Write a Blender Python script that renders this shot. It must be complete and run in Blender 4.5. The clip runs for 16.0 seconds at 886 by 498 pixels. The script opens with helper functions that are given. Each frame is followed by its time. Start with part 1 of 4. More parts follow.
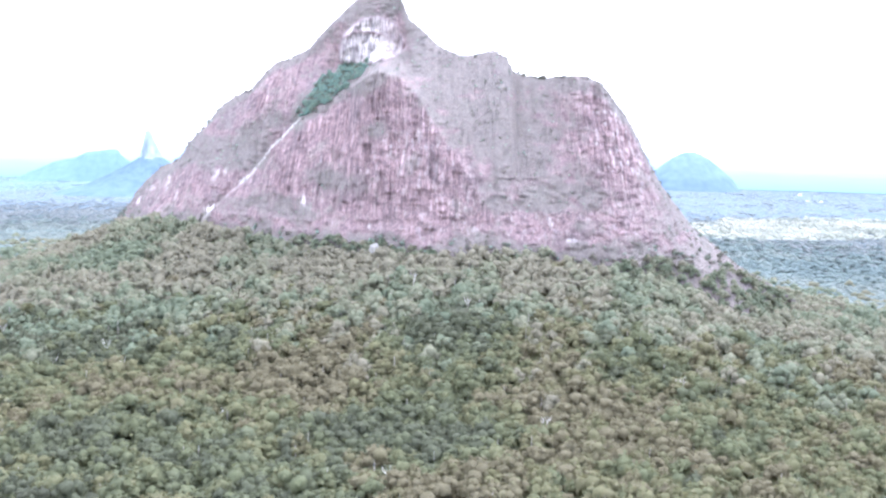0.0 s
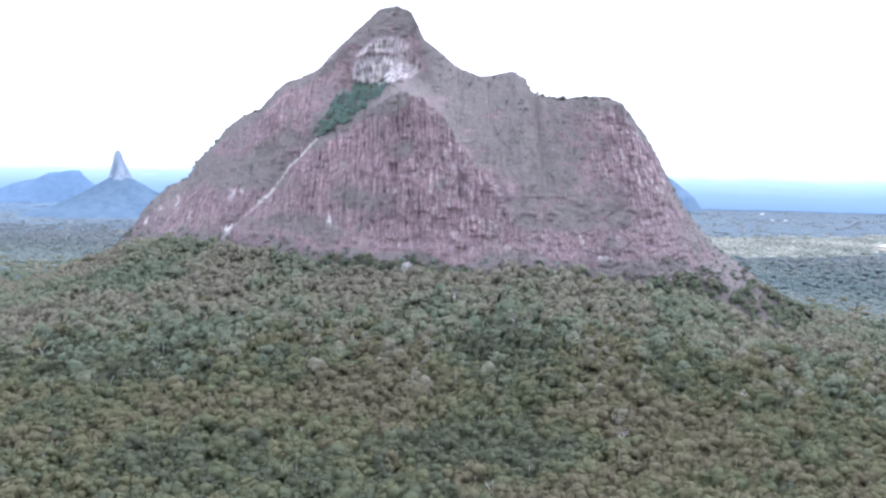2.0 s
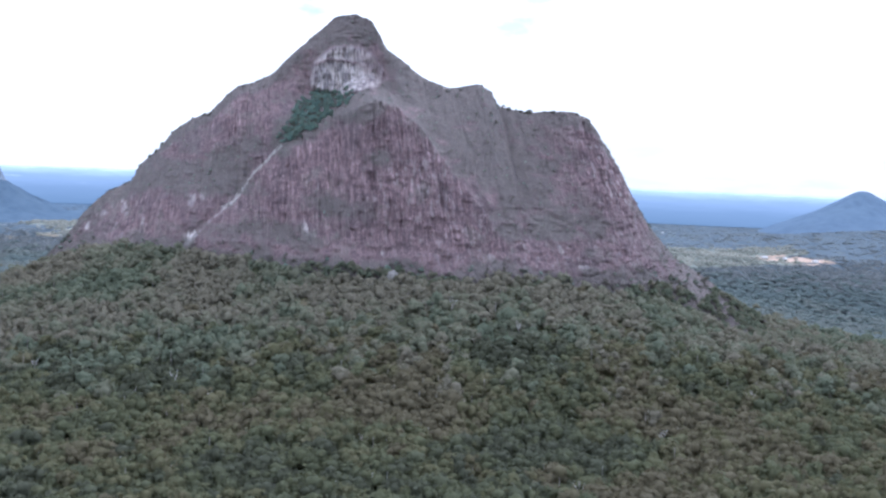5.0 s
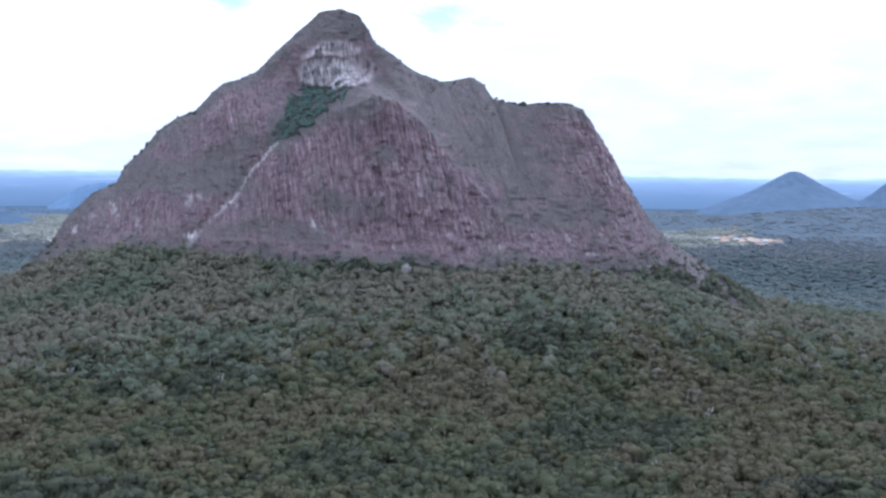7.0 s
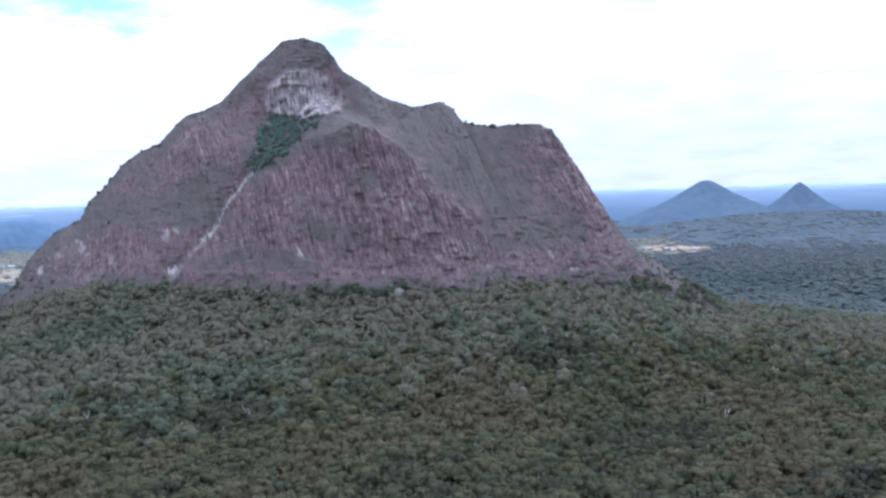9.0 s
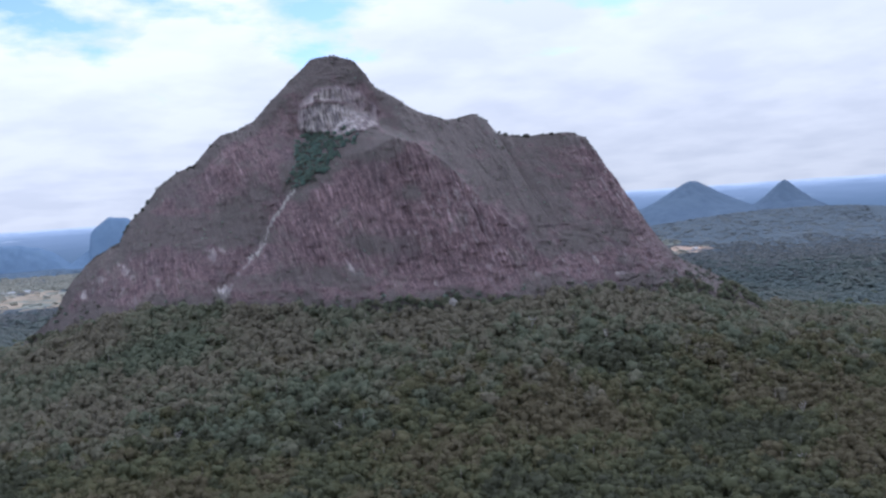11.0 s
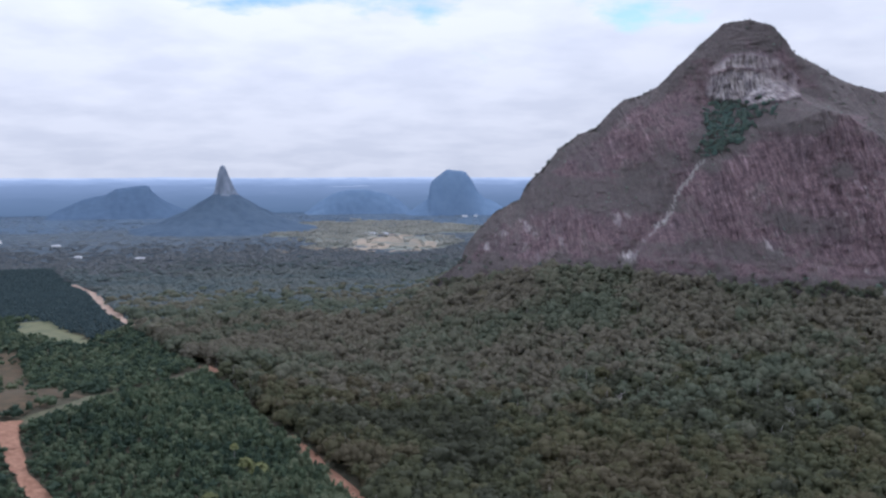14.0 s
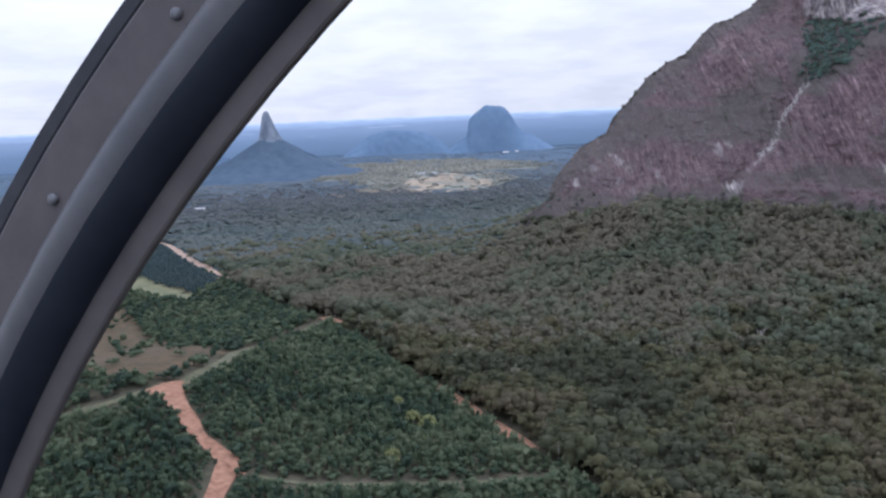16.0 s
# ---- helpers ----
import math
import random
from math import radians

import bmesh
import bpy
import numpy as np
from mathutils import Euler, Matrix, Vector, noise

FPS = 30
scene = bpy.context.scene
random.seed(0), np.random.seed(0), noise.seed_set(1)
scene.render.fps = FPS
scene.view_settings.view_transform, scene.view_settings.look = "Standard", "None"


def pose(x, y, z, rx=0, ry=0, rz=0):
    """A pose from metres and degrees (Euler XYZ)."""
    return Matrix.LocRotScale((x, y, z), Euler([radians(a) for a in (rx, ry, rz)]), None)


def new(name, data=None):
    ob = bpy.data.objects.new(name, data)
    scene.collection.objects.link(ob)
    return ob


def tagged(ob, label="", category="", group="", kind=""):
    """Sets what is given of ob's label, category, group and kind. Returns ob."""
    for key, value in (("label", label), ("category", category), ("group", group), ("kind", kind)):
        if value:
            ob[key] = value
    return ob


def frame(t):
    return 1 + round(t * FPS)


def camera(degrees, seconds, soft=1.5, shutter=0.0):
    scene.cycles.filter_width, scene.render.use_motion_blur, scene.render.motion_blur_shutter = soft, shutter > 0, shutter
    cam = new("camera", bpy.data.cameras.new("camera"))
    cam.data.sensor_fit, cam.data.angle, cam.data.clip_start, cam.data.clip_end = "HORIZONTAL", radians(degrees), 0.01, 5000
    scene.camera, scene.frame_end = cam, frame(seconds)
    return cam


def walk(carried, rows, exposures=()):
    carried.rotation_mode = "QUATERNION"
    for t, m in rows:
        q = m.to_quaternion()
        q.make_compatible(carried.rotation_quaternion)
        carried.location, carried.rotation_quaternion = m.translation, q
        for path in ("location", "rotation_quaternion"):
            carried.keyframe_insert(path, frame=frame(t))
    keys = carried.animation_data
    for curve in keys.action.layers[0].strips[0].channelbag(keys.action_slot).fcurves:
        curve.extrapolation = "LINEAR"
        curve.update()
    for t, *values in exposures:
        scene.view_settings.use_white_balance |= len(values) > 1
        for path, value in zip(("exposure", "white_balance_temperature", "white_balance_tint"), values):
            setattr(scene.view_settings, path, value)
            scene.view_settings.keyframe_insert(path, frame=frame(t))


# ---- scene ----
cam = camera(54.3, 16.0, soft=2.5)
EYE, TILT, LEAN, TURN = 160.0, -7.0, -1.0, 0.0
ROWS = [
    (0.0, 0.02, 0.02, -0.03, 0.00, 0.03, -0.00),
    (0.5, -16.90, -1.21, -0.66, 0.22, 2.73, 0.09),
    (1.0, -34.26, -2.11, -1.23, -0.58, 3.27, 0.25),
    (1.5, -51.98, -2.67, -1.73, -1.35, 1.83, 0.26),
    (2.0, -70.00, -2.93, -2.14, -3.05, 1.40, 0.39),
    (2.5, -88.25, -2.88, -2.44, -5.37, 1.22, 0.19),
    (3.0, -106.69, -2.55, -2.61, -7.23, 0.87, -0.39),
    (3.5, -125.25, -1.95, -2.65, -8.53, 0.92, -0.58),
    (4.0, -143.89, -1.08, -2.54, -9.86, 1.30, -0.37),
    (4.2, -151.35, -0.66, -2.46, -10.09, 1.55, -0.29),
    (6.3, -229.47, 6.04, -0.00, -16.02, 1.90, 1.90),
    (6.5, -236.83, 6.88, 0.38, -16.16, 1.52, 2.17),
    (7.0, -255.15, 9.14, 1.46, -16.64, 1.18, 2.33),
    (7.5, -273.33, 11.61, 2.70, -18.19, 1.01, 2.93),
    (8.0, -291.35, 14.27, 4.09, -20.47, 0.85, 3.61),
    (8.5, -309.21, 17.14, 5.62, -22.08, 1.39, 4.38),
    (8.7, -316.30, 18.34, 6.28, -22.09, 1.72, 4.81),
    (10.8, -389.16, 32.78, 14.22, -24.25, 2.93, 7.90),
    (11.0, -395.96, 34.33, 15.06, -23.78, 2.65, 7.58),
    (11.5, -412.86, 38.33, 17.18, -18.78, 2.36, 6.55),
    (12.0, -429.65, 42.53, 19.34, -10.53, 2.00, 5.13),
    (12.5, -446.36, 46.91, 21.50, -3.08, 1.76, 2.78),
    (13.0, -463.00, 51.49, 23.65, -0.53, 1.76, 1.55),
    (13.5, -479.63, 56.27, 25.75, -2.13, 1.88, 1.36),
    (14.0, -496.27, 61.25, 27.77, -4.18, 1.75, 1.54),
    (14.5, -512.97, 66.43, 29.68, -6.71, 1.77, 1.80),
    (15.0, -529.78, 71.83, 31.45, -8.68, 1.49, 2.20),
    (15.5, -546.74, 77.45, 33.04, -7.77, 0.12, 3.10),
    (16.0, -563.91, 83.29, 34.42, -2.32, -2.30, 3.84),
]
EXPOSURE = ((0.0, 2.40, 5520, 14), (0.5, 2.20, 5500, 14), (1.5, 1.72, 5460, 14), (3.5, 1.05, 5380, 14), (4.2, 0.98, 5330, 14), (6.5, 0.42, 5100, 14), (7.0, 0.57, 5090, 14),
            (8.0, 0.76, 5090, 14), (8.7, 0.63, 5140, 14), (11.0, 0.06, 5370, 16), (12.0, 0.25, 5400, 17), (12.5, 0.08, 5430, 17), (13.0, -0.05, 5490, 17), (15.0, -0.07, 5530, 17), (16.0, 0.18, 5530, 17))
walk(cam, [(t, pose(0, 0, EYE, TILT, LEAN, TURN) @ pose(x, y, z, 90 + pitch, roll, yaw)) for t, x, y, z, yaw, pitch, roll in ROWS], EXPOSURE)


# ---- world, sun ----
world = bpy.data.worlds.new("world")
scene.world = world
world.use_nodes = True
SUN_EL, SUN_AZ = radians(48), radians(50)      # azimuth from north (+y) towards east (+x)


def build_world():
    nt = world.node_tree
    nt.nodes.clear()
    N, L = nt.nodes.new, nt.links.new
    out = N("ShaderNodeOutputWorld")
    sky = N("ShaderNodeTexSky")
    sky.sky_type = "NISHITA"
    sky.sun_disc = False
    sky.sun_elevation, sky.sun_rotation = SUN_EL, SUN_AZ
    sky.dust_density, sky.ozone_density = 0.3, 2.0
    bg_sky = N("ShaderNodeBackground")
    bg_sky.inputs["Strength"].default_value = 0.15
    L(sky.outputs[0], bg_sky.inputs[0])
    co = N("ShaderNodeTexCoord")
    sep = N("ShaderNodeSeparateXYZ")
    L(co.outputs["Generated"], sep.inputs[0])
    den = N("ShaderNodeMath"); den.operation = "MAXIMUM"; den.inputs[1].default_value = 0.0
    L(sep.outputs["Z"], den.inputs[0])
    add = N("ShaderNodeMath"); add.operation = "ADD"; add.inputs[1].default_value = 0.20
    L(den.outputs[0], add.inputs[0])
    inv = N("ShaderNodeMath"); inv.operation = "DIVIDE"; inv.inputs[0].default_value = 1.0
    L(add.outputs[0], inv.inputs[1])
    sc = N("ShaderNodeVectorMath"); sc.operation = "SCALE"
    L(co.outputs["Generated"], sc.inputs[0]); L(inv.outputs[0], sc.inputs["Scale"])
    n1 = N("ShaderNodeTexNoise")
    n1.inputs["Scale"].default_value = 2.2
    n1.inputs["Detail"].default_value = 7
    n1.inputs["Roughness"].default_value = 0.55
    L(sc.outputs[0], n1.inputs["Vector"])
    cover = N("ShaderNodeValToRGB")
    cover.color_ramp.elements[0].position, cover.color_ramp.elements[1].position = 0.40, 0.52
    low = N("ShaderNodeMath"); low.operation = "SUBTRACT"; low.inputs[0].default_value = 0.22; low.use_clamp = True
    L(den.outputs[0], low.inputs[1])
    thick = N("ShaderNodeMath"); thick.operation = "MULTIPLY_ADD"; thick.inputs[1].default_value = 1.8
    L(low.outputs[0], thick.inputs[0]); L(n1.outputs[0], thick.inputs[2])
    L(thick.outputs[0], cover.inputs[0])
    n2 = N("ShaderNodeTexNoise")
    n2.inputs["Scale"].default_value = 3.2
    n2.inputs["Detail"].default_value = 6
    L(sc.outputs[0], n2.inputs["Vector"])
    tone = N("ShaderNodeValToRGB")
    tone.color_ramp.elements[0].position, tone.color_ramp.elements[0].color = 0.36, (0.865, 0.873, 0.885, 1)
    tone.color_ramp.elements[1].position, tone.color_ramp.elements[1].color = 0.62, (1.0, 0.995, 0.98, 1)
    L(n2.outputs[0], tone.inputs[0])
    bg_cloud = N("ShaderNodeBackground")
    grad = N("ShaderNodeMath"); grad.operation = "MULTIPLY_ADD"; grad.inputs[1].default_value, grad.inputs[2].default_value = 1.5, 0.77
    L(den.outputs[0], grad.inputs[0])
    east = N("ShaderNodeMapRange"); east.interpolation_type = "SMOOTHSTEP"       # cloud brightness lowered to the east, so that sky clips less
    for i, v in enumerate((-0.05, 0.45, 1.0, 0.91)):
        east.inputs[1 + i].default_value = v
    L(sep.outputs["X"], east.inputs[0])
    dim = N("ShaderNodeMath"); dim.operation = "MULTIPLY"
    L(grad.outputs[0], dim.inputs[0]); L(east.outputs[0], dim.inputs[1])
    L(dim.outputs[0], bg_cloud.inputs["Strength"])
    L(tone.outputs[0], bg_cloud.inputs[0])
    mix = N("ShaderNodeMixShader")
    L(cover.outputs[0], mix.inputs[0]); L(bg_sky.outputs[0], mix.inputs[1]); L(bg_cloud.outputs[0], mix.inputs[2])
    L(mix.outputs[0], out.inputs[0])


build_world()
sun = new("sun", bpy.data.lights.new("sun", "SUN"))
sun.data.energy, sun.data.angle, sun.data.color = 1.4, radians(12), (1.0, 0.95, 0.88)
sun_dir = Vector((math.sin(SUN_AZ) * math.cos(SUN_EL), math.cos(SUN_AZ) * math.cos(SUN_EL), math.sin(SUN_EL)))
sun.matrix_world = Matrix.Translation((0, 0, 900)) @ sun_dir.to_track_quat("Z", "Y").to_matrix().to_4x4()


# ---- materials ----
def ramp(nt, stops):
    r = nt.nodes.new("ShaderNodeValToRGB")
    while len(r.color_ramp.elements) < len(stops):
        r.color_ramp.elements.new(0.5)
    for e, (p, c) in zip(r.color_ramp.elements, stops):
        e.position, e.color = p, (*c, 1)
    return r


def noise_node(nt, scale, detail=4, rough=0.55, squash=None):
    co = nt.nodes.new("ShaderNodeTexCoord")
    n = nt.nodes.new("ShaderNodeTexNoise")
    n.inputs["Scale"].default_value, n.inputs["Detail"].default_value, n.inputs["Roughness"].default_value = scale, detail, rough
    src = co.outputs["Object"]
    if squash:
        m = nt.nodes.new("ShaderNodeMapping")
        m.inputs["Scale"].default_value = squash
        nt.links.new(src, m.inputs["Vector"])
        src = m.outputs[0]
    nt.links.new(src, n.inputs["Vector"])
    return n


def mixc(nt, a, b, fac, mode="MIX"):
    m = nt.nodes.new("ShaderNodeMix")
    m.data_type, m.blend_type = "RGBA", mode
    for sock, v in ((m.inputs[0], fac), (m.inputs[6], a), (m.inputs[7], b)):
        if isinstance(v, (int, float)):
            sock.default_value = v
        elif isinstance(v, tuple):
            sock.default_value = (*v, 1)
        else:
            nt.links.new(v, sock)
    return m.outputs[2]


def material(name, rough=0.9):
    m = bpy.data.materials.new(name)
    m.use_nodes = True
    b = m.node_tree.nodes["Principled BSDF"]
    b.inputs["Roughness"].default_value = rough
    b.inputs["Specular IOR Level"].default_value = 0.2
    return m, m.node_tree, b


def bump(nt, b, height, strength, dist):
    n = nt.nodes.new("ShaderNodeBump")
    n.inputs["Strength"].default_value, n.inputs["Distance"].default_value = strength, dist
    nt.links.new(height, n.inputs["Height"])
    nt.links.new(n.outputs[0], b.inputs["Normal"])


def attr(nt, name):
    a = nt.nodes.new("ShaderNodeAttribute")
    a.attribute_name = name
    return a.outputs["Fac"]


def foliage(name, stops, grain=0.9, contrast=0.6):
    m, nt, b = material(name, 0.8)
    t = nt.nodes.new("ShaderNodeMath"); t.operation = "ADD"
    oi = nt.nodes.new("ShaderNodeObjectInfo")
    s = nt.nodes.new("ShaderNodeMath"); s.operation = "MULTIPLY_ADD"; s.inputs[1].default_value, s.inputs[2].default_value = 0.3, -0.15
    nt.links.new(oi.outputs["Random"], s.inputs[0])
    nt.links.new(attr(nt, "tint"), t.inputs[0]); nt.links.new(s.outputs[0], t.inputs[1])
    r = ramp(nt, stops)
    nt.links.new(t.outputs[0], r.inputs[0])
    n = noise_node(nt, grain, 3, 0.7)
    v = ramp(nt, ((0.3, (1 - contrast,) * 3), (0.7, (1 + contrast * 0.7,) * 3)))
    nt.links.new(n.outputs[0], v.inputs[0])
    col = mixc(nt, r.outputs[0], v.outputs[0], 1.0, "MULTIPLY")
    nt.links.new(col, b.inputs["Base Color"])
    bump(nt, b, n.outputs[0], 0.7, 0.5)
    tr = nt.nodes.new("ShaderNodeBsdfTranslucent")        # leaves let light through
    nt.links.new(col, tr.inputs["Color"])
    mx = nt.nodes.new("ShaderNodeMixShader")
    mx.inputs[0].default_value = 0.45
    nt.links.new(b.outputs[0], mx.inputs[1]); nt.links.new(tr.outputs[0], mx.inputs[2])
    nt.links.new(mx.outputs[0], nt.nodes["Material Output"].inputs["Surface"])
    return m


LEAF = foliage("eucalypt_leaves", ((0.0, (0.072, 0.073, 0.050)), (0.25, (0.088, 0.094, 0.058)), (0.5, (0.113, 0.120, 0.065)),
                                   (0.75, (0.137, 0.129, 0.068)), (1.0, (0.138, 0.119, 0.073))), 0.9, 0.25)
# paler version of the forest leaves, lightened for haze on the upper slope
LEAF_UPPER_HAZE = foliage("upper_slope_leaves_hazed", ((0.0, (0.114, 0.135, 0.092)), (0.35, (0.145, 0.160, 0.106)), (0.7, (0.174, 0.171, 0.117)), (1.0, (0.186, 0.168, 0.122))), 0.9, 0.25)
# leaf colours of valley and plain, mixed with blue distance haze
LEAF_VALLEY_HAZE = foliage("valley_leaves_hazed", ((0.0, (0.140, 0.174, 0.172)), (0.4, (0.164, 0.198, 0.188)), (0.75, (0.177, 0.204, 0.188)), (1.0, (0.188, 0.204, 0.186))), 0.4, 0.15)
LEAF_FAR_HAZE = foliage("far_leaves_hazed", ((0.0, (0.170, 0.182, 0.182)), (0.4, (0.174, 0.196, 0.212)), (1.0, (0.156, 0.211, 0.278))), 0.1, 0.15)
LEAF_PLANT = foliage("plantation_leaves", ((0.0, (0.054, 0.084, 0.056)), (0.5, (0.098, 0.134, 0.076)), (1.0, (0.180, 0.206, 0.122))), 1.2, 0.35)
# leaves coloured pale to stand for sunlight falling on part of the plain
LEAF_SUN_PATCH = foliage("sun_patch_leaves", ((0.0, (0.235, 0.245, 0.210)), (0.5, (0.32, 0.32, 0.275)), (1.0, (0.39, 0.38, 0.325))), 0.5, 0.3)
LEAF_ORCHARD = foliage("orchard_leaves", ((0.0, (0.062, 0.094, 0.098)), (1.0, (0.088, 0.122, 0.120))), 0.8, 0.4)
LEAF_YELLOW = foliage("yellow_leaves", ((0.0, (0.23, 0.25, 0.11)), (1.0, (0.32, 0.33, 0.15))), 1.2, 0.4)
SHRUB = foliage("shrub_leaves", ((0.0, (0.160, 0.240, 0.205)), (0.35, (0.195, 0.255, 0.200)), (0.6, (0.118, 0.114, 0.092)), (1.0, (0.150, 0.132, 0.110))), 0.9, 0.35)


def plain_material(name, dark, light, scale, rough=0.9, squash=None, strength=0.4, dist=0.3):
    m, nt, b = material(name, rough)
    n = noise_node(nt, scale, 6, 0.62, squash)
    r = ramp(nt, ((0.32, dark), (0.68, light)))
    nt.links.new(n.outputs[0], r.inputs[0])
    nt.links.new(r.outputs[0], b.inputs["Base Color"])
    bump(nt, b, n.outputs[0], strength, dist)
    return m


FLOOR_NEAR = plain_material("forest_floor", (0.055, 0.058, 0.040), (0.11, 0.095, 0.07), 0.12)
# the next three floors have distance haze mixed into their base colour
FLOOR_VALLEY_HAZE = plain_material("valley_floor_hazed", (0.070, 0.090, 0.090), (0.100, 0.122, 0.118), 0.05)
FLOOR_FAR_HAZE = plain_material("far_woodland_hazed", (0.078, 0.098, 0.116), (0.112, 0.134, 0.152), 0.022, 0.9, (1, 0.3, 1), 1.0, 12.0)
FLOOR_DISTANT_HAZE = plain_material("distant_woodland_hazed", (0.084, 0.117, 0.158), (0.108, 0.147, 0.192), 0.014, 0.9, (1, 0.2, 1), 1.0, 12.0)
# scrub floor under that sunlight, likewise lightened in its colour
FLOOR_SUN_PATCH = plain_material("sun_patch_scrub", (0.14, 0.155, 0.135), (0.25, 0.255, 0.212), 0.04)
BARK = plain_material("pale_bark", (0.18, 0.165, 0.145), (0.40, 0.375, 0.34), 1.5)
DEADWOOD = plain_material("bleached_wood", (0.30, 0.28, 0.26), (0.50, 0.47, 0.43), 2.0)
DIRT = plain_material("red_dirt", (0.21, 0.105, 0.066), (0.35, 0.195, 0.128), 0.35)
DIRT_FAR = plain_material("pale_dirt", (0.28, 0.19, 0.14), (0.45, 0.33, 0.25), 0.1)
GRASS_TRACK = plain_material("dry_grass_track", (0.075, 0.080, 0.044), (0.135, 0.126, 0.078), 0.3)
GRASS = plain_material("paddock_grass", (0.10, 0.108, 0.060), (0.175, 0.170, 0.092), 0.08)
BROWN = plain_material("cut_over_ground", (0.050, 0.043, 0.024), (0.108, 0.072, 0.040), 0.14)
STRAW = plain_material("dry_pasture", (0.20, 0.165, 0.115), (0.40, 0.325, 0.245), 0.05)
# hill colours carry blue haze, in amounts set by distance and direction
HILL = plain_material("hill_woodland_hazed", (0.070, 0.100, 0.140), (0.094, 0.128, 0.170), 0.03, 0.9, None, 0.8, 5.0)
HILL_MID_HAZE = plain_material("ridge_woodland_hazed", (0.080, 0.120, 0.180), (0.100, 0.146, 0.212), 0.03, 0.9, None, 0.6, 4.0)
HILL_FAR_HAZE = plain_material("far_hill_woodland_hazed", (0.128, 0.190, 0.280), (0.156, 0.226, 0.320), 0.02, 0.9, None, 0.4, 4.0)
HILL_EAST_HAZE = plain_material("eastern_hill_woodland_hazed", (0.092, 0.126, 0.176), (0.116, 0.156, 0.208), 0.02, 0.9, None, 0.4, 4.0)
# rock tinted bluish for the same haze
SPIRE = plain_material("spire_rock_hazed", (0.11, 0.14, 0.18), (0.27, 0.30, 0.35), 0.05, 0.9, (1, 1, 0.2), 1.0, 6.0)
BOULDER = plain_material("pale_boulder", (0.15, 0.138, 0.126), (0.29, 0.27, 0.25), 0.4)
SCREE = plain_material("pale_scree", (0.24, 0.22, 0.20), (0.48, 0.45, 0.42), 0.4)
WHITE = plain_material("white_paint", (0.70, 0.69, 0.67), (0.82, 0.81, 0.80), 0.5)
for far_floor in (FLOOR_NEAR, FLOOR_VALLEY_HAZE, FLOOR_FAR_HAZE, FLOOR_DISTANT_HAZE, HILL, HILL_MID_HAZE, HILL_FAR_HAZE, HILL_EAST_HAZE):      # leafy ground has no sheen
    far_floor.node_tree.nodes["Principled BSDF"].inputs["Specular IOR Level"].default_value = 0.0
ROOF_TIN = plain_material("roof_tin", (0.40, 0.41, 0.43), (0.56, 0.56, 0.57), 0.5)


